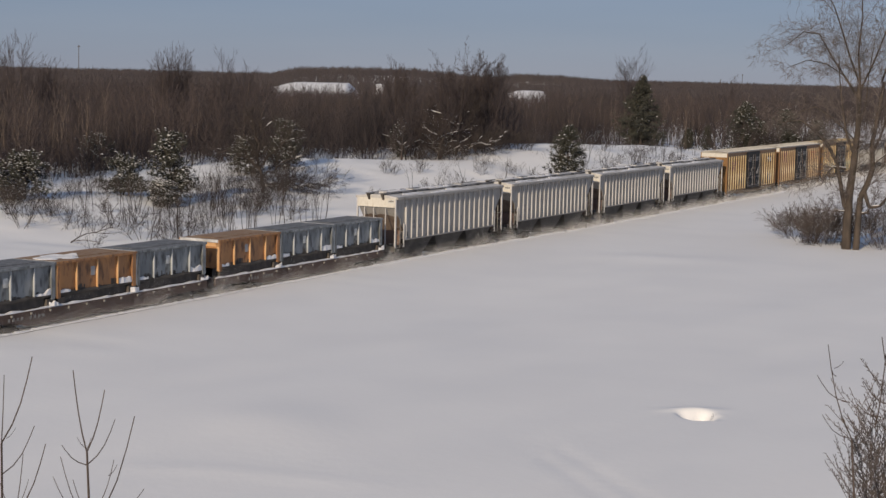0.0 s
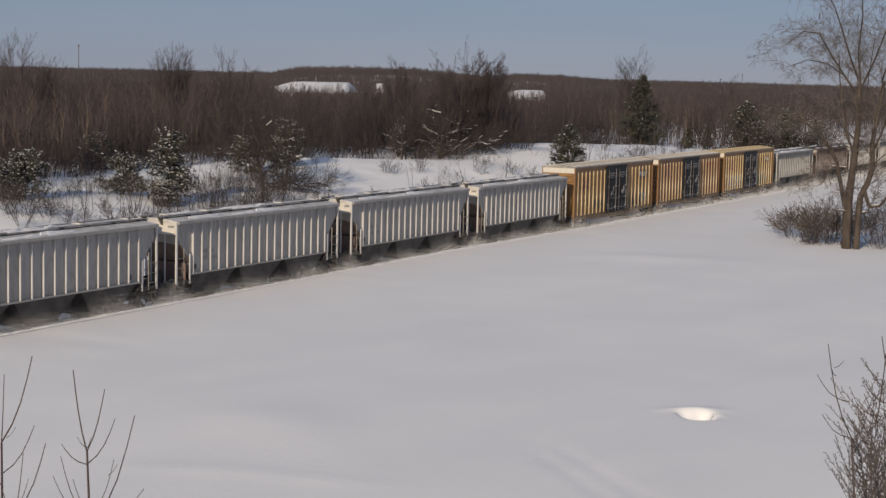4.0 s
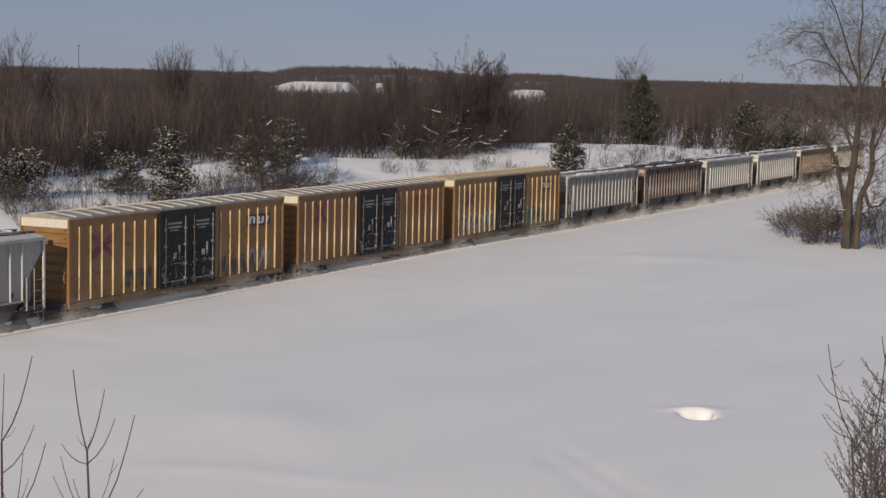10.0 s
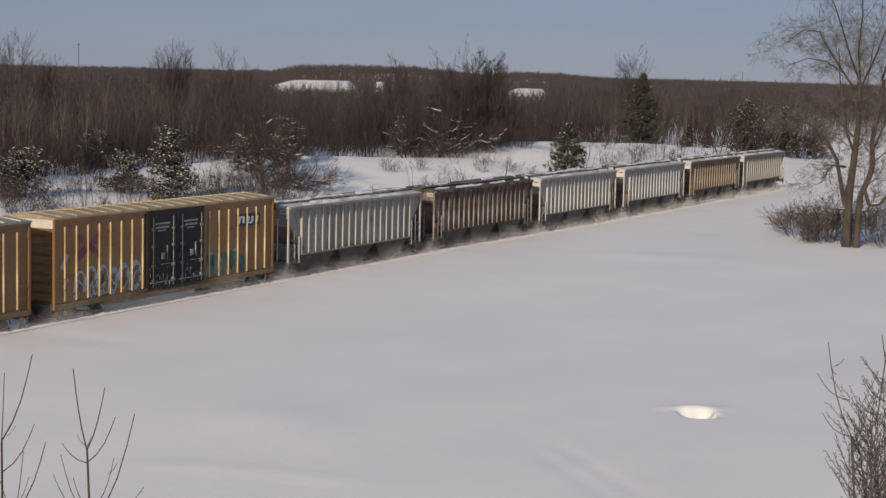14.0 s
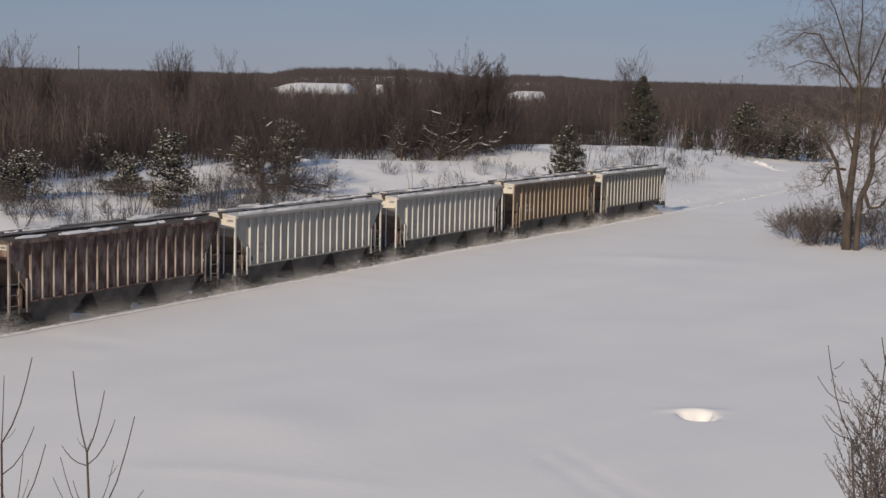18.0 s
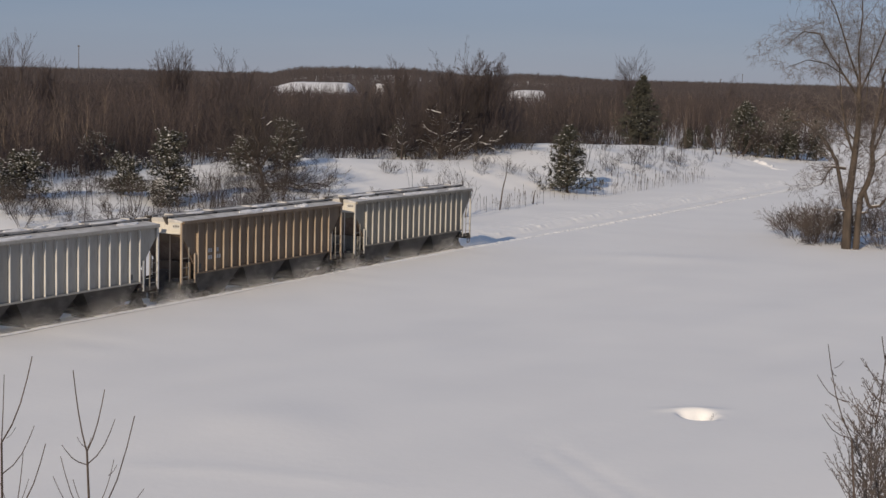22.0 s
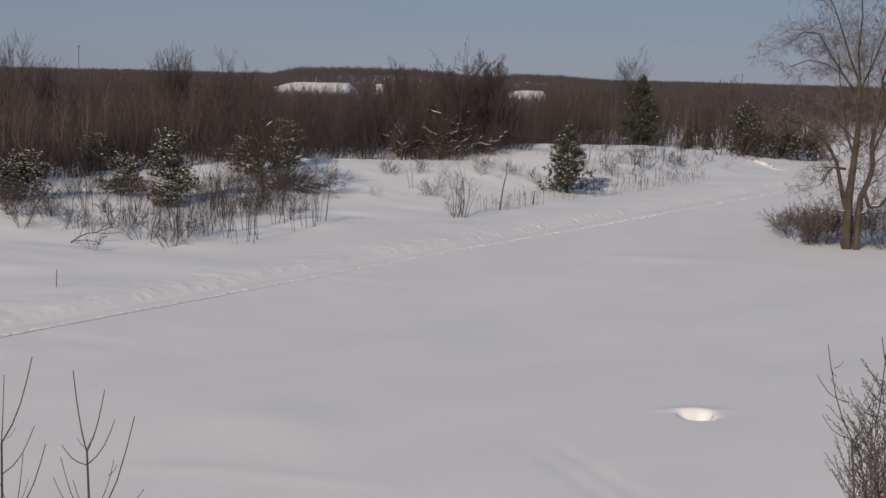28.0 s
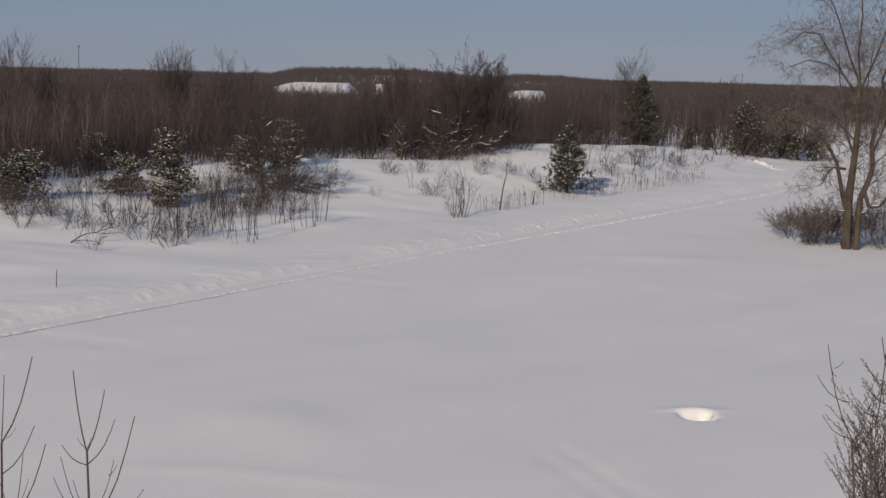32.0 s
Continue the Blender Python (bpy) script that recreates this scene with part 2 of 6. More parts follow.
def fast_mesh(name, verts, faces, mat):
    """A mesh from numpy arrays of vertices and of triangles or quads."""
    me = bpy.data.meshes.new(name)
    k = faces.shape[1]
    me.vertices.add(len(verts))
    me.vertices.foreach_set("co", np.ascontiguousarray(verts, dtype=np.float32).ravel())
    me.loops.add(faces.size)
    me.loops.foreach_set("vertex_index", np.ascontiguousarray(faces, dtype=np.int32).ravel())
    me.polygons.add(len(faces))
    me.polygons.foreach_set("loop_start", np.arange(0, faces.size, k, dtype=np.int32))
    me.polygons.foreach_set("loop_total", np.full(len(faces), k, dtype=np.int32))
    me.update(calc_edges=True)
    me.materials.append(mat)
    return me


# ---- the lie of the land ----
# s runs along the railway, away from the camera; n runs across it. The near side of the cars is at n = 40.6.
HEADING = math.degrees(1.119469)
ALONG = np.array((math.cos(radians(HEADING)), math.sin(radians(HEADING))))
ACROSS = np.array((-ALONG[1], ALONG[0]))
TRACK = 41.78
TABLE = np.random.RandomState(5).rand(256, 256)


def spot(s, n):
    """World x and y of a place along and across the railway."""
    return ALONG[0] * s + ACROSS[0] * n, ALONG[1] * s + ACROSS[1] * n


def spot_s(xy):
    return xy[:, 0] * ALONG[0] + xy[:, 1] * ALONG[1]


def drift(x, y, size, seed=0):
    """Smooth value noise, -1 to 1."""
    u, v = np.asarray(x, float) / size + seed * 17.3, np.asarray(y, float) / size + seed * 9.7
    i, j = np.floor(u).astype(int), np.floor(v).astype(int)
    a, b = u - i, v - j
    a, b = a * a * a * (a * (a * 6 - 15) + 10), b * b * b * (b * (b * 6 - 15) + 10)
    g = lambda p, q: TABLE[p % 256, q % 256]
    return ((g(i, j) * (1 - a) + g(i + 1, j) * a) * (1 - b) + (g(i, j + 1) * (1 - a) + g(i + 1, j + 1) * a) * b) * 2 - 1


def ease(v):
    v = np.clip(v, 0, 1)
    return v * v * (3 - 2 * v)


def mixed(a, b, k):
    return a * (1 - k) + b * k


PIT = (7.58, 48.95)


def ground_height(x, y):
    """Height of the snow over the rail tops."""
    x, y = np.asarray(x, float), np.asarray(y, float)
    s, n = x * ALONG[0] + y * ALONG[1], x * ACROSS[0] + y * ACROSS[1]
    r = np.hypot(x, y)
    # open field, rising to the ploughed ridge beside the rails
    crest = np.interp(s, (-100, 47, 85, 107, 151, 220), (0.56, 0.555, 0.56, 0.41, 0.31, 0.25))
    field = 0.38 + 0.15 * drift(s, n * 2.0, 26, 1) + 0.12 * drift(s * 0.6, n * 2.0, 11, 2) + 0.034 * drift(s * 0.5, n * 2, 3.5, 3) + 0.006 * drift(s * 0.5, n * 2, 1.2, 13)
    field = field + 0.12 * np.exp(-((x + 4.6) / 1.7) ** 2 - ((y - 46.0) / 2.2) ** 2) + 0.03 * np.exp(-((y - 40.67 + 0.059 * (x + 7.92) + 0.0336 * (x + 7.92) * (x + 4.89)) / 0.42) ** 2) * ease((x + 9) / 2) * ease((0.5 - x) / 4) - 0.035 * (np.exp(-((x - 3.2 + 0.32 * (y - 41)) / 0.22) ** 2) + np.exp(-((x - 4.0 + 0.32 * (y - 41)) / 0.22) ** 2)) * ease((47.5 - y) / 4) + 0.12 * np.exp(-((x - 11.5) / 4.0) ** 2 - ((y - 93.5) / 2.0) ** 2)
    near = mixed(field, crest + 0.02 * drift(s, n, 1.5, 4), ease((n - 27) / 13.0) ** 1.5)
    floor = 0.02 + 0.30 * ease((0.66 - np.abs(n - TRACK)) / 0.12) + 0.02 * drift(s, n, 1.1, 5)
    bench = 0.40 + 0.08 * drift(s, n, 5, 6) + (0.02 * drift(s, n, 0.9, 7) + 0.01 * drift(s, n, 0.4, 12)) * ease((49.5 - n) / 2.5)
    top = np.interp(s, (-60, 75, 110, 126, 140, 150, 165, 180, 195, 215, 260, 420), (1.8, 2.0, 2.3, 3.1, 2.9, 3.72, 3.5, 3.2, 2.6, 1.4, 1.1, 0.8))
    wide = np.interp(s, (0, 105, 130, 150, 190, 220), (30, 28, 18, 14, 13, 20))
    foot = np.interp(s, (60, 110, 140), (52, 51, 50.5))
    bank = bench + (top - 0.5) * ease((n - foot) / wide) + 0.25 * drift(x, y, 9, 8) * ease((n - foot) / 8) + 0.07 * drift(x, y, 2.3, 9) * ease((n - foot) / 5)
    behind = np.exp(-np.clip(n - foot - wide - 4, 0, None) / 40)
    bank = mixed(0.6 + 0.5 * drift(x, y, 60, 10), bank, behind)
    z = np.where(n < 40.4, near, mixed(crest, floor, ease((n - 40.4) / 0.15)))
    z = np.where(n > 43.0, mixed(floor, bench, ease((n - 43.0) / 1.2)), z)
    z = np.where(n > 44.2, bank, z)
    # far country: low hills on the skyline
    a = np.degrees(np.arctan2(x, np.maximum(y, 1e-3)))
    ridge = np.interp(a, (-90, -15, -9, -6, -4.9, -3.5, -1.0, 0.2, 1.6, 2.6, 3.8, 5.0, 8, 15, 90), (0, 1, 0, 0, 9, 11, 11, 5, 2, 8, 6, 2, 1, -1, 0))
    far = 2 + ridge * 0.9 + 2.0 * drift(x, y, 300, 11)
    z = mixed(z, 0.6 + 0.5 * drift(x, y, 60, 10), ease((r - 420) / 200))
    z = mixed(z, far, ease((r - 1300) / 900)) * np.where(y < 0, 0.3, 1)
    # the scooped hollow in the field
    u, v = x - PIT[0], y - PIT[1]
    u, v = u * 0.98 + v * 0.16, v * 0.98 - u * 0.16
    z = z - 0.36 * np.exp(-(np.abs(u + 0.05) / 0.46) ** 4) * (1 + 0.25 * drift(u, v, 0.3, 22)) * ease((v + 1.2) / 1.1) * (1 - ease(v / 0.3)) + 0.1 * np.exp(-(u / 0.8) ** 2 - ((v - 0.45) / 0.35) ** 2)
    # the road embankment on which the camera stands
    rise = np.clip(8.3 - 0.42 * np.clip(y - 1.5, 0, None), 0, 8.3) * ease((34 - np.abs(x)) / 10) * ease((y + 16) / 8)
    return np.maximum(z, rise)


def lines(*runs):
    out = []
    for lo, hi, step in runs:
        out.append(np.arange(lo, hi, step))
    return np.concatenate(out)


def grown(start, stop, first, factor):
    out, v, d = [], start, first
    while v < stop:
        out.append(v)
        v += d
        d *= factor
    return np.array(out + [stop])


def build_ground():
    ps = PIT[0] * ALONG[0] + PIT[1] * ALONG[1]
    pn = PIT[0] * ACROSS[0] + PIT[1] * ACROSS[1]
    ss = np.concatenate((-grown(20.5, 4600, 3, 1.2)[::-1], lines((-20, ps - 1.8, 0.4), (ps - 1.8, ps + 1.8, 0.09), (ps + 1.8, 240, 0.6)), grown(240.5, 4600, 1.2, 1.12)))
    nn = np.concatenate((-grown(20.5, 4600, 3, 1.2)[::-1], lines((-20, pn - 1.8, 0.4), (pn - 1.8, pn + 1.8, 0.09), (pn + 1.8, 38.6, 0.5), (38.6, 47.6, 0.1), (47.6, 110, 0.5)), grown(110.5, 4600, 1.0, 1.1)))
    S, Nn = np.meshgrid(ss, nn, indexing="ij")
    X, Y = spot(S, Nn)
    Z = ground_height(X, Y)
    v = np.stack((X.ravel(), Y.ravel(), Z.ravel()), 1)
    a, b = len(ss), len(nn)
    idx = np.arange(a * b).reshape(a, b)
    f = np.stack((idx[:-1, :-1].ravel(), idx[1:, :-1].ravel(), idx[1:, 1:].ravel(), idx[:-1, 1:].ravel()), 1)
    me = fast_mesh("ground", v, f, SNOW)
    me.polygons.foreach_set("use_smooth", np.ones(len(f), dtype=bool))
    return tagged(new("ground", me), "deep wind-smoothed snow over field, railway and bank", "snow field", kind="structure")


build_ground()


def build_ridge():
    """Lumpy clods thrown up by the plough along both sides of the rails."""
    for name, lo, hi, dn, ds, tall, label in (("snow_ridge", 40.14, 40.43, 0.03, 0.07, 0.042, "lumpy snow ridge thrown up by the plough"),
                                              ("trampled_snow", 43.36, 47.4, 0.1, 0.13, 0.06, "lumpy trampled snow beside the rails")):
        S, Nn = np.meshgrid(np.arange(20, 215, ds), np.arange(lo, hi + 0.01, dn), indexing="ij")
        X, Y = spot(S, Nn)
        f = (Nn - lo) / (hi - lo)
        fade = ease(f / 0.2) if name == "snow_ridge" else ease(f / 0.06) * ease((1 - f) / 0.5)
        clods = 0.5 + np.clip(drift(X, Y, 0.17, 15), -0.3, 1) * 0.8 + 0.5 * np.clip(drift(X, Y, 0.8, 16), 0.1, 1) + 0.4 * np.clip(drift(X, Y, 4, 17), -0.3, 1)
        if name == "trampled_snow":   # long wheel-straight ruts, broken by clods
            clods = 0.12 * clods
            for m, at in enumerate((43.75, 44.3, 45.0, 45.7)):
                clods = clods + (0.9 - 0.15 * m) * np.exp(-((Nn - at - 0.12 * drift(S, S * 0, 9, 23 + m)) / 0.16) ** 2) * (0.25 + 1.2 * np.clip(drift(S, Nn, 0.4, 27 + m), 0, 1)) * (0.7 + 0.4 * drift(S, Nn, 6, 33 + m))
        Z = ground_height(X, Y) + (tall * (1 + 0.8 * ease((S - 65) / 50)) * clods + 0.012) * fade - 0.02 * (fade == 0)
        a, b = S.shape
        idx = np.arange(a * b).reshape(a, b)
        q = np.stack((idx[:-1, :-1].ravel(), idx[1:, :-1].ravel(), idx[1:, 1:].ravel(), idx[:-1, 1:].ravel()), 1)
        me = fast_mesh(name, np.stack((X.ravel(), Y.ravel(), Z.ravel()), 1), q, SNOW)
        me.polygons.foreach_set("use_smooth", np.ones(len(q), dtype=bool))
        tagged(new(name, me), label, "snow bank", kind="structure")


build_ridge()


def build_far_bank():
    """A low windrow of thrown snow that runs from the line up to the pine grove."""
    U, V = np.meshgrid(np.linspace(0, 1, 110), np.linspace(-1.6, 1.6, 19), indexing="ij")
    S, Nn = 207.5 - 15.5 * U + V * 0.9, 60.8 - 12.5 * U + 0.8 * drift(U * 9, U * 0, 1.5, 91)
    X, Y = spot(S, Nn)
    Z = ground_height(X, Y) - 0.03 + (0.26 + 0.16 * drift(X, Y, 0.7, 92)) * np.exp(-(V / 0.5) ** 2) * ease(U / 0.1) * ease((1 - U) / 0.3)
    a, b = U.shape
    idx = np.arange(a * b).reshape(a, b)
    q = np.stack((idx[:-1, :-1].ravel(), idx[1:, :-1].ravel(), idx[1:, 1:].ravel(), idx[:-1, 1:].ravel()), 1)
    me = fast_mesh("snow_windrow", np.stack((X.ravel(), Y.ravel(), Z.ravel()), 1), q, SNOW)
    me.polygons.foreach_set("use_smooth", np.ones(len(q), dtype=bool))
    tagged(new("snow_windrow", me), "low bright windrow of snow before the pines", "snow bank", kind="structure")


build_far_bank()


def build_dark_line():
    """Thin line of darker snow along the ridge."""
    S, Nn = np.meshgrid(np.arange(20, 84, 0.3), np.array((40.04, 40.07, 40.1, 40.12)), indexing="ij")
    Nn = 40.12 - (40.12 - Nn) * (1 - ease((S - 48) / 36))
    Nn = Nn + 0.02 * drift(S, S * 0, 1.1, 51) * (Nn < 40.09)
    X, Y = spot(S, Nn)
    Z = ground_height(X, Y) + 0.012
    a, b = S.shape
    idx = np.arange(a * b).reshape(a, b)
    q = np.stack((idx[:-1, :-1].ravel(), idx[1:, :-1].ravel(), idx[1:, 1:].ravel(), idx[:-1, 1:].ravel()), 1)
    tagged(new("grimy_snow", fast_mesh("grimy_snow", np.stack((X.ravel(), Y.ravel(), Z.ravel()), 1), q, DARKSNOW)), "thin line of darker snow along the plough ridge", "snow bank", kind="structure")


build_dark_line()


def build_bed():
    """The ploughed-out bed between the ridges: ballast, the train's shade put into its colour."""
    S, Nn = np.meshgrid(np.arange(20, 290, 0.35), np.arange(40.62, 41.08, 0.075), indexing="ij")
    X, Y = spot(S, Nn)
    f = np.minimum(Nn - 40.62, 41.06 - Nn)
    Z = ground_height(X, Y) + (0.014 + 0.012 * drift(X, Y, 0.3, 81)) * np.where(f < 0.01, -2, 1)
    a, b = S.shape
    idx = np.arange(a * b).reshape(a, b)
    q = np.stack((idx[:-1, :-1].ravel(), idx[1:, :-1].ravel(), idx[1:, 1:].ravel(), idx[:-1, 1:].ravel()), 1)
    tagged(new("track_bed", fast_mesh("track_bed", np.stack((X.ravel(), Y.ravel(), Z.ravel()), 1), q, BED)), "dark ballast beside the rails with the train shade put into its colour", "track bed", kind="structure")


build_bed()


def on_ground(s, n):
    x, y = spot(s, n)
    return Vector((x, y, float(ground_height(x, y))))
# ---- railway ----


def build_rails():
    for side in (-0.7175, 0.7175):
        bm = bmesh.new()
        w = [(-0.07, -0.17), (0.07, -0.17), (0.07, -0.155), (0.012, -0.13), (0.012, -0.045), (0.035, -0.03), (0.035, 0.0), (-0.035, 0.0), (-0.035, -0.03), (-0.012, -0.045), (-0.012, -0.13), (-0.07, -0.155)]
        add_long(bm, [(y + side, z + 0.02) for y, z in w], -160, 420)
        ob = new("rail", mesh_of("rail", bm, RAIL))
        x, y = spot(0, TRACK)
        ob.matrix_basis = pose(x, y, 0, 0, 0, HEADING)
        tagged(ob, "steel running rail half buried in ploughed snow", "rail", "rails of the railway line")


build_rails()

# ---- railway cars: x along the car, -y is the side towards the field, z = 0 on the rail tops ----
CACHE = {}


def shared(key, make, mat):
    """One mesh for all alike pieces."""
    if (key, mat.name) not in CACHE:
        CACHE[key, mat.name] = mesh_of(key, make(), mat)
    return CACHE[key, mat.name]


def piece(name, key, make, mat, parent, loc, label=""):
    ob = part(name, shared(key, make, mat), mat, parent, label)
    ob.location = loc
    return ob


def wheelset_bm():
    bm = bmesh.new()
    add_rod(bm, (0, -0.95, 0), (0, 0.95, 0), 0.08, 8)
    for y in (-0.75, 0.75):
        o = 1 if y > 0 else -1
        add_rod(bm, (0, y - o * 0.07, 0), (0, y - o * 0.035, 0), 0.49, 20)
        add_rod(bm, (0, y - o * 0.035, 0), (0, y + o * 0.065, 0), 0.457, 20, 0.45)
        add_rod(bm, (0, y + o * 0.06, 0), (0, y + o * 0.12, 0), 0.15, 10)
        for k in range(4):
            a = k * math.pi / 2
            add_box(bm, 0.28 * math.cos(a) - 0.05, 0.28 * math.cos(a) + 0.05, y + o * 0.06, y + o * 0.075, 0.28 * math.sin(a) - 0.05, 0.28 * math.sin(a) + 0.05)
    return bm


def sideframe_bm():
    bm = bmesh.new()
    add_prism(bm, [(-1.15, 0.62), (-0.95, 0.66), (-0.45, 0.74), (0.45, 0.74), (0.95, 0.66), (1.15, 0.62), (1.15, 0.38), (0.75, 0.40), (0.45, 0.22), (-0.45, 0.22), (-0.75, 0.40), (-1.15, 0.38)], -0.07, 0.07)
    for x in (-0.89, 0.89):
        add_rod(bm, (x, -0.13, 0.457), (x, 0.13, 0.457), 0.13, 8)
    for x in (-0.2, 0, 0.2):
        add_rod(bm, (x, -0.1, 0.28), (x, -0.1, 0.62), 0.07, 6)
    return bm


def add_truck(car, x):
    bm = boxes((-0.22, 0.22, -0.95, 0.95, 0.42, 0.72), (-0.3, 0.3, -0.3, 0.3, 0.7, 0.82))
    tr = part("truck", bm, GRIME, car, "grimy steel wheel truck") if ("truck",) not in CACHE else part("truck", CACHE["truck",], GRIME, car, "grimy steel wheel truck")
    CACHE["truck",] = tr.data
    tr.location = (x, 0, 0)
    for y in (-1.0, 1.0):
        piece("side_frame", "side_frame", sideframe_bm, GRIME, tr, (0, y, 0))
    for w in (-0.89, 0.89):
        piece("wheelset", "wheelset", wheelset_bm, GRIME, tr, (w, 0, 0.457))


def coupler_bm():
    bm = boxes((-0.45, 0.2, -0.09, 0.09, 0.74, 0.92), (0.15, 0.42, -0.16, 0.13, 0.68, 0.98))
    add_rod(bm, (0.05, 0.1, 0.75), (0.3, 0.28, 0.4), 0.03)
    return soft(bm, 0.02)


def add_couplers(car, reach):
    for sgn in (-1, 1):
        ob = piece("coupler", "coupler", coupler_bm, GRIME, car, (sgn * reach, 0, 0))
        if sgn < 0:
            ob.rotation_euler = (0, 0, math.pi)


HOP_L = 6.80     # half of the body's length
HOP_W = 1.16     # half of its width
RIBS = 18


def hopper_rib():
    bm = bmesh.new()
    add_box(bm, -0.02, 0.02, -0.105, 0.0, 1.58, 3.66)
    add_prism(bm, [(-0.02, 3.66), (0.02, 3.66), (0.008, 3.74), (-0.008, 3.74)], -0.06, 0.0)
    return bm


def rung_bm():
    bm = bmesh.new()
    add_rod(bm, (-0.25, 0, 0), (0.25, 0, 0), 0.014, 5)
    for x in (-0.25, 0.25):
        add_rod(bm, (x, 0, 0), (x, 0.07, 0), 0.012, 5)
    return bm


def hatch_bm():
    return soft(boxes((-1.5, 1.5, -0.2, 0.2, 4.05, 4.15), (-1.5, -1.42, -0.23, 0.23, 4.05, 4.19), (1.42, 1.5, -0.23, 0.23, 4.05, 4.19)), 0.02)


def bay_bm():
    bm = bmesh.new()
    a = [(-1.88, -1.02, 1.6), (1.88, -1.02, 1.6), (1.88, 1.02, 1.6), (-1.88, 1.02, 1.6)]
    b = [(-0.95, -0.75, 0.6), (0.95, -0.75, 0.6), (0.95, 0.75, 0.6), (-0.95, 0.75, 0.6)]
    va, vb = [bm.verts.new(p) for p in a], [bm.verts.new(p) for p in b]
    bm.faces.new(va)
    bm.faces.new(vb[::-1])
    for i in range(4):
        bm.faces.new((va[i], vb[i], vb[(i + 1) % 4], va[(i + 1) % 4]))
    add_box(bm, -1.0, 1.0, -0.8, 0.8, 0.5, 0.62)
    bmesh.ops.recalc_face_normals(bm, faces=bm.faces[:])
    return bm


def snow_slab(seed, length, width):
    """A thin uneven layer of wind-packed snow."""
    def make():
        bm = bmesh.new()
        rng = random.Random(seed)
        k = max(4, int(length / 0.35))
        rows = []
        for i in range(k + 1):
            x = -length / 2 + length * i / k
            w = width / 2 * (0.55 + 0.45 * rng.random()) * (0.25 if i in (0, k) else 1)
            h = 0.02 + 0.06 * rng.random()
            rows.append([bm.verts.new((x, -w, 0)), bm.verts.new((x, -w * 0.6, h)), bm.verts.new((x, w * 0.5, h)), bm.verts.new((x, w, 0))])
        for a, b in zip(rows, rows[1:]):
            for j in range(3):
                bm.faces.new((a[j], b[j], b[j + 1], a[j + 1]))
            bm.faces.new((a[3], b[3], b[0], a[0]))
        bm.faces.new(rows[0])
        bm.faces.new(rows[-1][::-1])
        bmesh.ops.recalc_face_normals(bm, faces=bm.faces[:])
        return bm
    return make


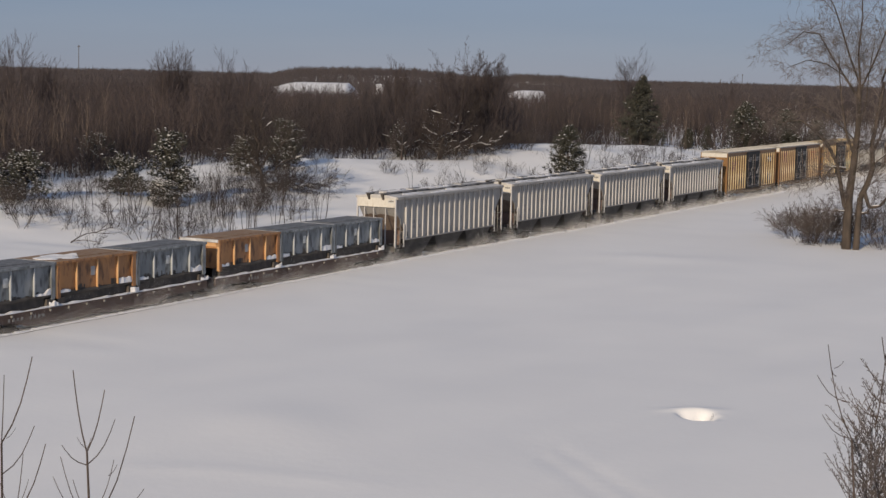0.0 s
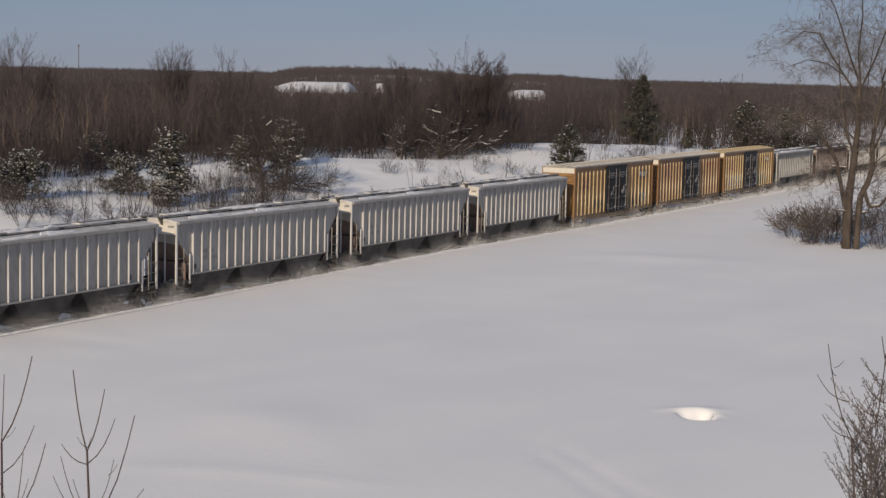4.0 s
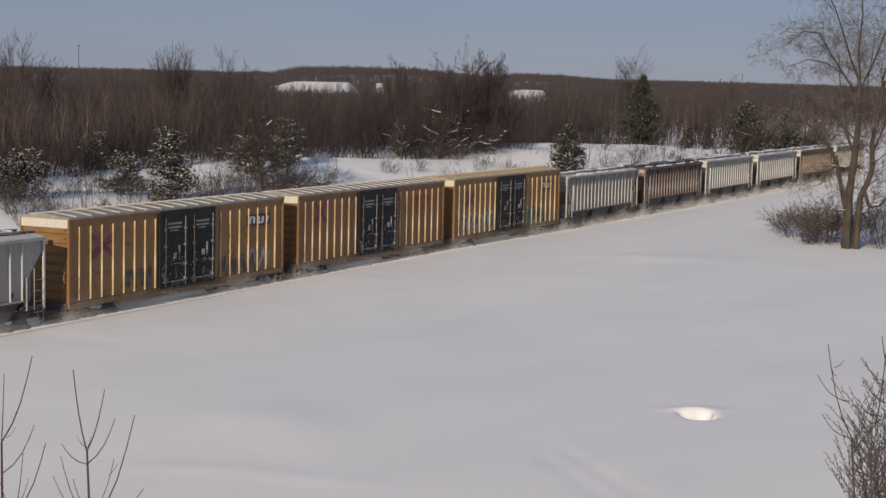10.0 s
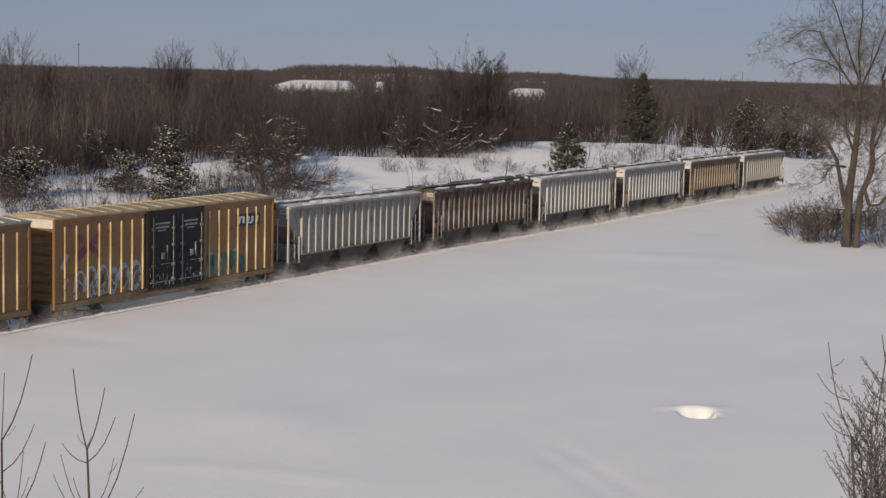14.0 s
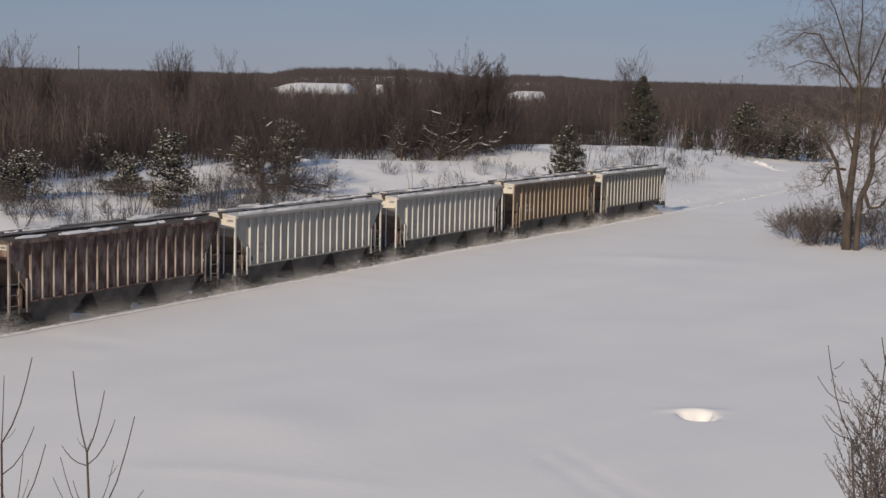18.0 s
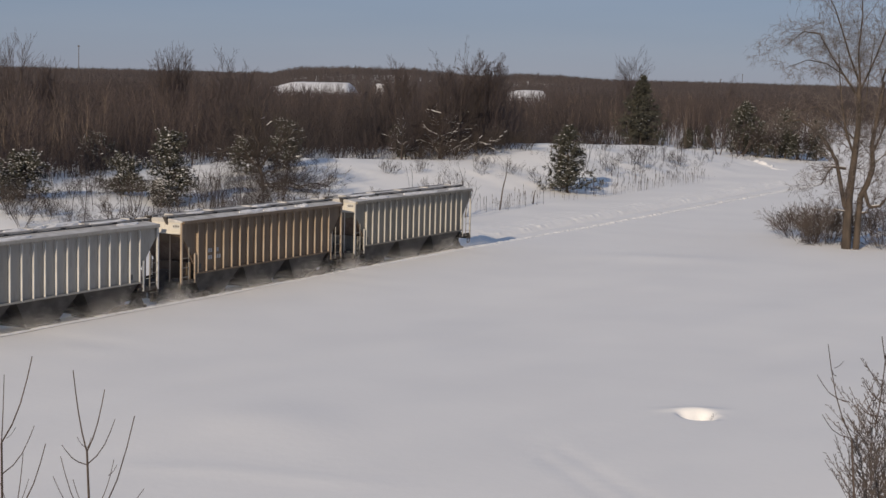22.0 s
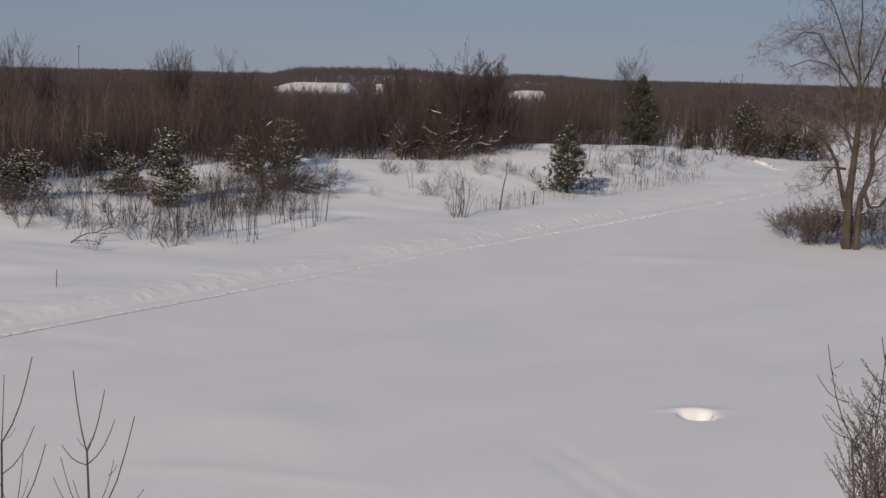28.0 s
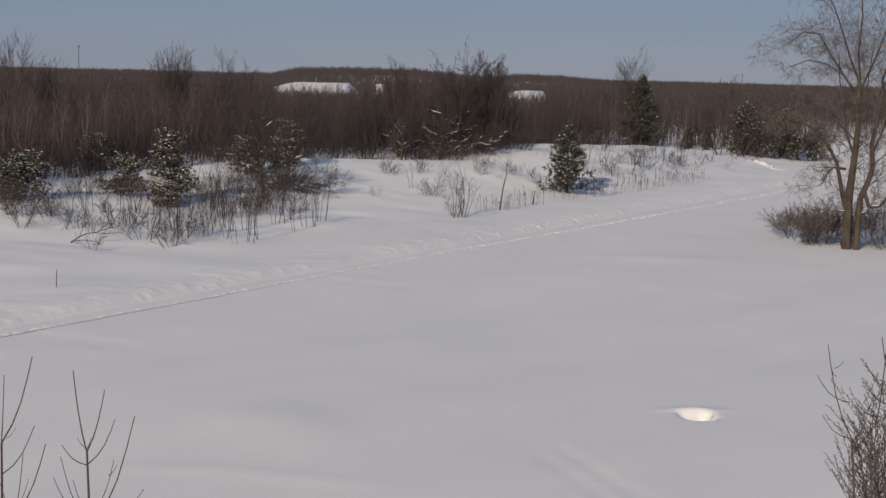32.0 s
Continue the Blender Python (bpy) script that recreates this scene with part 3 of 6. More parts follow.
def hopper_car(paint, end_paint, roof, label, marks=True, seed=0):
    car = tagged(new("hopper_car"), label, "hopper car", "cars of the freight train")
    rng = random.Random(seed)
    bm = bmesh.new()
    side = [(-HOP_L, 3.83), (HOP_L, 3.83), (HOP_L, 3.36), (5.64, 2.0), (5.64, 1.6), (-5.64, 1.6), (-5.64, 2.0), (-HOP_L, 3.36)]
    add_prism(bm, side, -HOP_W + 0.1, HOP_W - 0.1)
    part("body", bm, paint, car)
    for sgn in (-1, 1):
        bm = soft(boxes((-0.02, 0.02, -HOP_W + 0.06, HOP_W - 0.06, 3.36, 3.84), (-0.05, 0.05, -HOP_W + 0.06, HOP_W - 0.06, 3.32, 3.40)), 0.01)
        ob = part("end_panel", bm, end_paint, car, "pale upper end panel")
        ob.location = (sgn * (HOP_L + 0.02), 0, 0)
    for sgn in (-1, 1):
        ob = part("top_rail", soft(boxes((-HOP_L, HOP_L, -0.1, 0.02, 3.75, 3.87)), 0.015), paint, car)
        ob.location = (0, sgn * HOP_W, 0) if sgn < 0 else (0, HOP_W + 0.08, 0)
        ob = part("side_sill", soft(boxes((-5.7, 5.7, 0.0, 0.07, 1.54, 1.62)), 0.01), paint, car)
        ob.location = (0, sgn * HOP_W, 0) if sgn < 0 else (0, HOP_W + 0.08, 0)
        for i in range(RIBS):
            x = -5.58 + 11.16 * i / (RIBS - 1)
            ob = piece("rib", "hopper_rib", hopper_rib, LIT_FROST[paint.name], car, (x, sgn * (HOP_W - 0.1), 0))
            if sgn > 0:
                ob.rotation_euler = (0, 0, math.pi)
    bm = bmesh.new()
    add_long(bm, [(-HOP_W - 0.02, 3.81), (-HOP_W - 0.02, 3.88), (-0.42, 3.98), (0.42, 3.98), (HOP_W + 0.02, 3.88), (HOP_W + 0.02, 3.81)], -HOP_L - 0.06, HOP_L + 0.06)
    part("roof", bm, roof, car, "frosted roof with patches of snow")
    for x in (-4.65, -1.55, 1.55, 4.65):
        piece("hatch_cover", "hatch", hatch_bm, roof, car, (x, 0, -0.09))
    for y in (-0.42, 0.42):
        bm = boxes((-HOP_L - 0.25, HOP_L + 0.25, y - 0.13, y + 0.13, 4.03, 4.06))
        for i in range(9):
            x = -HOP_L + 0.3 + (2 * HOP_L - 0.6) * i / 8
            add_box(bm, x - 0.03, x + 0.03, y - 0.11, y + 0.11, 3.95, 4.03)
        part("roof_walk", bm, WALKDARK, car, "dark grating roof walk with snow in it")
    for i in range(15):
        ln = rng.uniform(0.5, 2.6)
        ob = piece("snow_patch", "snow_patch_%d_%d" % (seed, i), snow_slab(seed * 7 + i, ln, 0.3), PACKED, car, (rng.uniform(-5.4, 5.4), 0, 0), "wind-packed snow")
        y = rng.choice((-0.98, -0.86, -0.72, 0.8, -0.42, 0.42, -0.05))
        ob.location.y, ob.location.z = y, (4.06 if abs(y) == 0.42 else 4.06 if y == -0.05 else 3.98 - 0.132 * (abs(y) - 0.42))
        ob.rotation_euler = (0 if abs(y) < 0.5 else 0.131 if y < 0 else -0.131, 0, 0)
    for sgn in (-1, 1):
        bm = boxes((5.5, HOP_L + 0.02, -HOP_W + 0.1, HOP_W - 0.1, 1.16, 1.24), (HOP_L - 0.08, HOP_L + 0.06, -HOP_W, HOP_W, 1.02, 1.28), (5.4, HOP_L + 0.15, -0.3, 0.3, 0.72, 1.16))
        for y in (-HOP_W + 0.02, HOP_W - 0.08):
            add_box(bm, 5.5, HOP_L - 0.08, y, y + 0.06, 1.26, 1.36)
        ob = part("end_platform", bm, GRIME, car)
        if sgn < 0:
            ob.rotation_euler = (0, 0, math.pi)
        for y in (-HOP_W + 0.03, HOP_W - 0.03):
            bm = boxes((-0.045, 0.045, -0.035, 0.035, 1.2, 3.83))
            ob = part("corner_post", bm, LIT_FROST[paint.name], car)
            ob.location = (sgn * (HOP_L + 0.0), y, 0)
            part("step", boxes((-0.16, 0.16, -0.02, 0.02, 0.80, 0.84), (-0.16, -0.13, -0.02, 0.02, 0.84, 1.22), (0.13, 0.16, -0.02, 0.02, 0.84, 1.22)), GRIME, car).location = (sgn * (HOP_L - 0.18), y, 0)
            bm = boxes((-0.03, 0.03, -0.03, 0.03, 1.2, 2.45))
            ob = part("stay", bm, LIT_FROST[paint.name], car)
            ob.location = (sgn * 5.82, y, 0)
            bm = bmesh.new()
            add_rod(bm, (sgn * 6.26, y, 1.2), (sgn * 6.26, y, 2.75), 0.024, 5)
            part("ladder_rail", bm, DULL, car)
            for i in range(4):
                piece("rung", "side_rung", rung_bm, DULL, car, (sgn * 6.53, y + (-0.03 if y < 0 else 0.03), 1.1 + 0.4 * i))
        for y in (-0.42, 0.42):
            bm = bmesh.new()
            add_prism(bm, [(0, 4.04), (0.26, 4.04), (0, 3.70)], y - 0.06, y + 0.06)
            ob = part("roof_walk_bracket", bm, GRIME, car)
            ob.location = (sgn * (HOP_L + 0.04), 0, 0)
            if sgn < 0:
                ob.rotation_euler = (0, 0, math.pi)
        part("bulkhead", soft(boxes((sgn * 5.9 - 0.04, sgn * 5.9 + 0.04, -0.98, 0.98, 1.24, 2.06)), 0.01), RUSTPINK if paint in (GREY, WHITE) else paint, car, "rust-stained lower bulkhead")
        # rust and grime that the wheels throw up on the slope sheet
        bm = bmesh.new()
        e, sl = sgn * 0.006, 1.36 / (HOP_L - 5.64)
        rows = [[(x, y) for y in np.linspace(-1.04, 1.04, 9)] for x in (5.66, 6.0, 6.3 + 0.05 * (seed % 3))]
        vs = [[bm.verts.new((sgn * (x + (0.16 * rng.random() if i == 2 else 0)) + e, y, 0)) for x, y in r] for i, r in enumerate(rows)]
        for r in vs:
            for v in r:
                v.co.z = 2.0 + (abs(v.co.x) - 0.006 - 5.64) * sl - 0.004
        for a, b in zip(vs, vs[1:]):
            for i in range(8):
                bm.faces.new((a[i], a[i + 1], b[i + 1], b[i]))
        part("stain", bm, STAIN, car, "rusty grime on the end slope sheet")
        for i, y in enumerate((-0.5, 0.2, 0.75)):
            bm = bmesh.new()
            add_rod(bm, (sgn * (HOP_L - 0.06), y, 1.24), (sgn * (HOP_L - 0.06), y, 3.4), 0.032, 6)
            part("end_post", bm, LIT_FROST[paint.name], car)
        bm = bmesh.new()
        add_rod(bm, (sgn * 6.5, 0.0, 1.1), (sgn * 6.5, 0.0, 1.75), 0.25, 10)
        add_rod(bm, (sgn * 6.75, -0.55, 1.25), (sgn * 6.2, -0.55, 1.25), 0.14, 8)
        part("brake_gear", bm, GRIME, car)
    for x in (-3.9, 0, 3.9):
        piece("bay", "hopper_bay", bay_bm, DUSTY, car, (x, 0, 0), "tapered discharge bay")
    part("centre_sill", boxes((-6.7, 6.7, -0.2, 0.2, 0.85, 1.15)), GRIME, car)
    if marks:
        for x, z, k in ((-4.87, 2.56, 3), (-4.87, 2.26, 3), (-4.2, 2.56, 2), (-4.2, 2.26, 3)):
            bars = [(x + 0.17 * i, x + 0.17 * i + 0.12, -HOP_W + 0.094, -HOP_W + 0.101, z - 0.17, z) for i in range(k)]
            part("stencil", boxes(*bars), FADED if paint is not TAN else SPRAYGREY, car, "faded stencilled lettering bars")
    for x, z in ((-5.45, 1.75), (4.98, 1.72)):
        part("stencil_patch", boxes((x, x + 0.22, -HOP_W + 0.094, -HOP_W + 0.102, z, z + 0.22)), MARKBLACK, car, "small dark stencil patch")
    bm = boxes((-HOP_L - 0.047, -HOP_L - 0.041, -1.06, -0.7, 3.56, 3.74))
    part("end_plate", bm, MARKWHITE, car, "white plate with worn lettering")
    bm = boxes(*[(-HOP_L - 0.051, -HOP_L - 0.047, -1.02 + 0.08 * i, -0.97 + 0.08 * i, 3.61, 3.69) for i in range(4)])
    part("end_lettering", bm, STEEL, car)
    for x in (-5.0, 5.0):
        add_truck(car, x)
    add_couplers(car, HOP_L + 0.2)
    return car


BOX_L = 7.75
BOX_W = 1.16


def box_rib():
    bm = bmesh.new()
    add_prism(bm, [(-0.022, 1.24), (0.022, 1.24), (0.014, 4.1), (-0.014, 4.1)], -0.075, 0.0)
    return soft(bm, 0.008)


def corrugation():
    bm = bmesh.new()
    add_long(bm, [(-BOX_W + 0.1, -0.13), (-BOX_W + 0.25, 0.0), (-BOX_W + 0.1, 0.13), (BOX_W - 0.1, 0.13), (BOX_W - 0.25, 0.0), (BOX_W - 0.1, -0.13)], -0.06, 0.0)
    return soft(bm, 0.03)


def roof_rib():
    bm = bmesh.new()
    add_prism(bm, [(-0.04, 0), (0.04, 0), (0.02, 0.045), (-0.02, 0.045)], -BOX_W, 0)
    return bm


def lock_rod():
    bm = bmesh.new()
    add_rod(bm, (0, 0, 1.22), (0, 0, 4.1), 0.02, 6)
    for z in (1.5, 2.1, 2.9, 3.6):
        add_box(bm, -0.06, 0.06, -0.04, 0.05, z - 0.05, z + 0.05)
    return bm


def box_car(paint, roof, label, door0, door1, seed):
    car = tagged(new("box_car"), label, "boxcar", "cars of the freight train")
    rng = random.Random(seed + 60)
    part("body", soft(boxes((-BOX_L, BOX_L, -BOX_W + 0.06, BOX_W - 0.06, 1.05, 4.42)), 0.03), paint, car)
    for sgn in (-1, 1):
        y = sgn * (BOX_W - 0.03)
        part("side_sill", soft(boxes((-BOX_L, BOX_L, y - 0.05, y + 0.05, 0.98, 1.20), (-BOX_L + 3.0, BOX_L - 3.0, y - 0.04, y + 0.04, 0.84, 1.0)), 0.01), SILLBROWN, car, "grimy brown side sill")
        part("top_rail", soft(boxes((-BOX_L, BOX_L, y - 0.05, y + 0.05, 4.30, 4.46)), 0.01), paint, car)
        for x in (-BOX_L, BOX_L):
            part("corner_post", soft(boxes((x - 0.06, x + 0.06, y - 0.05, y + 0.05, 0.98, 4.44)), 0.015), paint, car)
        for lo, hi, k in ((-BOX_L + 0.6, door0 - 0.22, 8), (door1 + 0.5, BOX_L - 0.66, 7)):
            for i in range(k):
                ob = piece("rib", "box_rib", box_rib, LIT_FROST[paint.name], car, (lo + (hi - lo) * i / (k - 1), sgn * (BOX_W - 0.06), 0))
                if sgn > 0:
                    ob.rotation_euler = (0, 0, math.pi)
        mid = (door0 + door1) / 2
        for a, b in ((door0, mid - 0.01), (mid + 0.01, door1)):
            c = sgn * (BOX_W + 0.015)
            door = part("door", soft(boxes((a, b, c - 0.04, c + 0.04, 1.16, 4.36)), 0.012), DOORBLACK, car, "blue-black plug door with frosted lock rods")
            bm = bmesh.new()
            for z in (1.9, 2.65, 3.45):
                add_box(bm, a + 0.12, b - 0.12, c + sgn * 0.035, c + sgn * 0.065, z - 0.05, z + 0.05)
            part("door_stiffener", bm, DOORBLACK, door)
            for x in (a + 0.35, b - 0.28):
                piece("lock_rod", "lock_rod", lock_rod, RODWHITE if x > a + 1 else STEEL, door, (x, c + sgn * 0.09, 0), "frosted lock rod" if x > a + 1 else "")
            bm = bmesh.new()
            add_rod(bm, (a + 0.15, c + sgn * 0.1, 1.42), (b - 0.15, c + sgn * 0.1, 1.42), 0.02)
            add_rod(bm, (a + 0.9, c + sgn * 0.1, 2.15), (b - 0.28, c + sgn * 0.1, 2.15), 0.016)
            part("cross_rod", bm, RODWHITE, door, "frosted cross rod")
            bm = boxes((a + 0.95, a + 1.15, c + sgn * 0.06, c + sgn * 0.09, 2.35, 2.60), (a + 1.3, a + 1.36, c + sgn * 0.06, c + sgn * 0.1, 2.3, 2.9))
            part("handle", bm, RODWHITE, door)
            bm = boxes((a + 0.55, a + 1.55, c + sgn * 0.04, c + sgn * 0.045, 3.78, 3.86), (a + 0.6, a + 1.5, c + sgn * 0.04, c + sgn * 0.045, 3.62, 3.70), (a + 0.7, a + 1.3, c + sgn * 0.04, c + sgn * 0.045, 3.50, 3.56))
            part("door_stencil", bm, FADED, door, "worn pale stencil lines")
            bm = bmesh.new()
            for k in range(34):
                x, z = rng.uniform(a + 0.15, b - 0.15), 1.25 + 1.25 * rng.random() ** 1.3
                w, h = rng.choice(((0.012, 0.09), (0.05, 0.012), (0.025, 0.03), (0.02, 0.16)))
                add_box(bm, x - w, x + w, c + sgn * 0.036, c + sgn * (0.047 + 0.002 * (k % 5)), z - h * rng.random(), z + h)
            part("door_frost", bm, RODWHITE, door, "spatters of frozen snow on the lower door")
        part("door_track", boxes((door0 - 0.3, door1 + 0.3, sgn * BOX_W - 0.02, sgn * BOX_W + 0.07, 1.06, 1.15)), SILLBROWN, car)
    for sgn in (-1, 1):
        for i in range(8):
            ob = piece("end_corrugation", "corrugation", corrugation, paint, car, (sgn * BOX_L, 0, 1.45 + 0.36 * i))
            if sgn > 0:
                ob.rotation_euler = (0, 0, math.pi)
        part("end_cap", soft(boxes((sgn * (BOX_L + 0.035) - 0.035, sgn * (BOX_L + 0.035) + 0.035, -BOX_W + 0.05, BOX_W - 0.05, 4.06, 4.44)), 0.015), CREAM, car, "frosted pale upper end panel")
        part("end_sill", boxes((sgn * (BOX_L + 0.05) - 0.1, sgn * (BOX_L + 0.05) + 0.1, -BOX_W + 0.05, BOX_W - 0.05, 0.9, 1.2)), GRIME, car)
        for y in (-BOX_W + 0.04, BOX_W - 0.04):
            for i in range(4):
                piece("rung", "side_rung", rung_bm, paint, car, (sgn * (BOX_L - 0.35), y + (-0.06 if y < 0 else 0.06), 0.85 + 0.42 * i))
        part("step", boxes((sgn * (BOX_L - 0.35) - 0.24, sgn * (BOX_L - 0.35) - 0.2, -BOX_W, -BOX_W + 0.04, 0.55, 1.0), (sgn * (BOX_L - 0.35) + 0.2, sgn * (BOX_L - 0.35) + 0.24, -BOX_W, -BOX_W + 0.04, 0.55, 1.0), (sgn * (BOX_L - 0.35) - 0.24, sgn * (BOX_L - 0.35) + 0.24, -BOX_W, -BOX_W + 0.04, 0.52, 0.56)), SILLBROWN, car)
    bm = bmesh.new()
    add_long(bm, [(-BOX_W - 0.04, 4.40), (-BOX_W - 0.04, 4.47), (0, 4.60), (BOX_W + 0.04, 4.47), (BOX_W + 0.04, 4.40)], -BOX_L - 0.08, BOX_L + 0.08)
    part("roof", bm, roof, car, "frosted sheet roof with raised seams")
    for i in range(17):
        x = -BOX_L + 0.45 + (2 * BOX_L - 0.9) * i / 16
        for sgn in (-1, 1):
            ob = piece("roof_seam", "roof_seam", roof_rib, SEAMWHITE if roof is BOXROOFGREY else roof, car, (x, 0, 4.595))
            ob.rotation_euler = (0.107, 0, 0 if sgn < 0 else math.pi)
            if sgn > 0:
                ob.rotation_euler = (0.107, 0, math.pi)
    part("centre_sill", boxes((-7.6, 7.6, -0.3, 0.3, 0.75, 1.06)), GRIME, car)
    for x in (-5.7, 5.7):
        add_truck(car, x)
    add_couplers(car, BOX_L + 0.3)
    return car


def stripe(car, name, mat, bars, label, y=-BOX_W + 0.05):
    """Flat paint on the near side: bars of x0, z0, x1, z1 and a half-width."""
    bm = bmesh.new()
    for x0, z0, x1, z1, w in bars:
        d = Vector((x1 - x0, 0, z1 - z0)).normalized()
        o = Vector((d.z, 0, -d.x)) * w
        p, q = Vector((x0, y, z0)), Vector((x1, y, z1))
        t = Vector((0, -0.006, 0))
        lo = [bm.verts.new(v) for v in (p - o, q - o, q + o, p + o)]
        hi = [bm.verts.new(v + t) for v in (p - o, q - o, q + o, p + o)]
        bm.faces.new(lo[::-1])
        bm.faces.new(hi)
        for i in range(4):
            bm.faces.new((lo[i], lo[(i + 1) % 4], hi[(i + 1) % 4], hi[i]))
    bmesh.ops.recalc_face_normals(bm, faces=bm.faces[:])
    return part(name, bm, mat, car, label)


def scrawl(car, mat, x0, x1, z0, z1, seed, label, strokes=14, w=0.07):
    rng = random.Random(seed)
    bars = []
    x, z = x0, z0
    for i in range(strokes):
        nx = x0 + (x1 - x0) * min(1, max(0, (i + 1) / strokes + rng.uniform(-0.06, 0.06)))
        nz = rng.uniform(z0, z1) if i % 2 else (z1 if z < (z0 + z1) / 2 else z0)
        bars.append((x, z, nx, nz, w * rng.uniform(0.7, 1.3)))
        x, z = nx, nz
    return stripe(car, "graffiti", mat, bars, label, -BOX_W + 0.048 - 0.002 * (seed % 4))


def bubble_letters(car, x0, x1, z0, z1, count, seed):
    """Sprayed bubble letters: pale arches, dark counters and a blue rim above them."""
    rng = random.Random(seed)
    pale, dark, rim = [], [], []
    w = (x1 - x0) / count
    for i in range(count):
        cx, hw, top = x0 + w * (i + 0.5), w * rng.uniform(0.34, 0.5), z1 - rng.uniform(0, 0.18)
        lean = rng.uniform(-0.12, 0.12)
        ring = [(cx + hw * math.cos(a) + lean * math.sin(a), (z0 + top) / 2 + (top - z0) / 2 * math.sin(a)) for a in [2 * math.pi * k / 10 for k in range(11)]]
        for k in range(10):
            p, q = ring[k], ring[k + 1]
            if rng.random() < 0.7:
                pale.append((p[0] + rng.uniform(-0.09, 0.09), p[1] + rng.uniform(-0.09, 0.09), q[0] + rng.uniform(-0.09, 0.09), q[1] + rng.uniform(-0.07, 0.07), rng.uniform(0.03, 0.11)))
            if k < 5:
                rim.append((p[0], p[1] + 0.1, q[0], q[1] + 0.1, 0.045))
        for k in range(3):
            dark.append((cx + rng.uniform(-0.6, 0.6) * hw, z0 + 0.2, cx + rng.uniform(-0.5, 0.5) * hw, top - 0.25, rng.uniform(0.03, 0.07)))
    stripe(car, "graffiti", SPRAYDARK, dark, "dark filling of sprayed letters", -BOX_W + 0.052)
    stripe(car, "graffiti", SPRAYGREY, pale, "pale grey sprayed bubble letters", -BOX_W + 0.048)
    stripe(car, "graffiti", SPRAYBLUE, rim, "pale blue rim over sprayed letters", -BOX_W + 0.044)


FLAT_L = 7.75


def container_rib():
    return soft(boxes((-0.032, 0.032, -0.085, 0.0, 1.66, 2.76)), 0.012)


def container(car_s, x0, x1, paint, label, snow_lid=False, seed=0):
    """A low ribbed box with a flat lid, on short feet; its origin is the car's."""
    box = tagged(new("container"), label, "container", "containers on the flat cars")
    h, w = (x1 - x0) / 2, 1.02
    part("body", soft(boxes((-h, h, -w + 0.1, w - 0.1, 1.60, 2.80)), 0.03), paint, box)
    # Dark boxes fill the gap between container and deck.
    part("skid", boxes((-h + 0.04, h - 0.04, -w + 0.14, -w + 0.4, 1.18, 1.62), (-h + 0.04, h - 0.04, w - 0.4, w - 0.14, 1.18, 1.62)), GRIME, box, "dark box filling the gap under the container")
    lid = LIDORANGE if paint is ORANGE else LIDGREY
    part("lid", soft(boxes((-h - 0.05, h + 0.05, -w, w, 2.79, 2.87), (-h + 0.5, h - 0.5, -0.5, 0.5, 2.87, 2.89)), 0.02), lid, box, "scuffed flat lid")
    for y in (-w - 0.01, w + 0.01):
        part("lid_rim", soft(boxes((-h - 0.1, h + 0.1, y - 0.02, y + 0.02, 2.77, 2.87)), 0.012), paint, box)
    for x in (-h - 0.085, h + 0.085):
        part("lid_rim", soft(boxes((x - 0.035, x + 0.035, -w + 0.03, w - 0.03, 2.75, 2.88)), 0.01), RIMFROST, box, "frosted lid edge")
    part("base_rail", soft(boxes((-h, h, -w + 0.05, -w + 0.12, 1.56, 1.68), (-h, h, w - 0.12, w - 0.05, 1.56, 1.68)), 0.015), GRIME, box)
    for y in (-w, w):
        part("corner_post", soft(boxes((-h - 0.02, -h + 0.2, y - 0.01, y + 0.09, 1.46, 2.78)) if y < 0 else boxes((-h - 0.02, -h + 0.2, y - 0.09, y + 0.01, 1.46, 2.78)), 0.015), paint, box)
        part("corner_post", soft(boxes((h - 0.2, h + 0.02, y - 0.01, y + 0.09, 1.46, 2.78)) if y < 0 else boxes((h - 0.2, h + 0.02, y - 0.09, y + 0.01, 1.46, 2.78)), 0.015), paint, box)
        for x in (-h * 0.5, h * 0.02, h * 0.55):
            ob = piece("rib", "container_rib", container_rib, LIT_FROST[paint.name], box, (x, y + (0.1 if y < 0 else -0.1), 0))
            if y > 0:
                ob.rotation_euler = (0, 0, math.pi)
        for x in (-h + 0.25, h - 0.25):
            part("corner_foot", boxes((x - 0.2, x + 0.2, y - 0.12 if y > 0 else y, y if y > 0 else y + 0.12, 1.18, 1.5)), GRIME, box)
    for sgn in (-1, 1):
        part("end_frame", soft(boxes((sgn * h - 0.05, sgn * h + 0.05, -w, w, 2.55, 2.75), (sgn * h - 0.05, sgn * h + 0.05, -w, -w + 0.16, 1.5, 2.78), (sgn * h - 0.05, sgn * h + 0.05, w - 0.16, w, 1.5, 2.78)), 0.012), LIT_FROST[paint.name], box)
    part("emblem", boxes((-0.3, -0.05, -w + 0.094, -w + 0.102, 2.15, 2.5), (0.0, 0.14, -w + 0.094, -w + 0.102, 2.2, 2.45)), MARKWHITE if paint is SLATE else SPRAYGREY, box, "worn pale emblem")
    for i, (x, ln, hh) in enumerate(((h - 0.55, 0.9, 3.2), (-h + 0.5, 0.7, 2.0))):
        ob = piece("packed_snow", "cont_snow_%d_%d" % (seed, i), snow_slab(seed * 5 + i, ln, 0.16), PACKED, box, (x, -w + 0.06, 1.66), "snow packed against the base")
        ob.scale = (1, 1, hh)
    ob = piece("packed_snow", "cont_foot_%d" % seed, snow_slab(seed * 9, 0.55, 0.3), PACKED, box, (h - 0.05, -w + 0.0, 1.24), "snow packed round the corner foot")
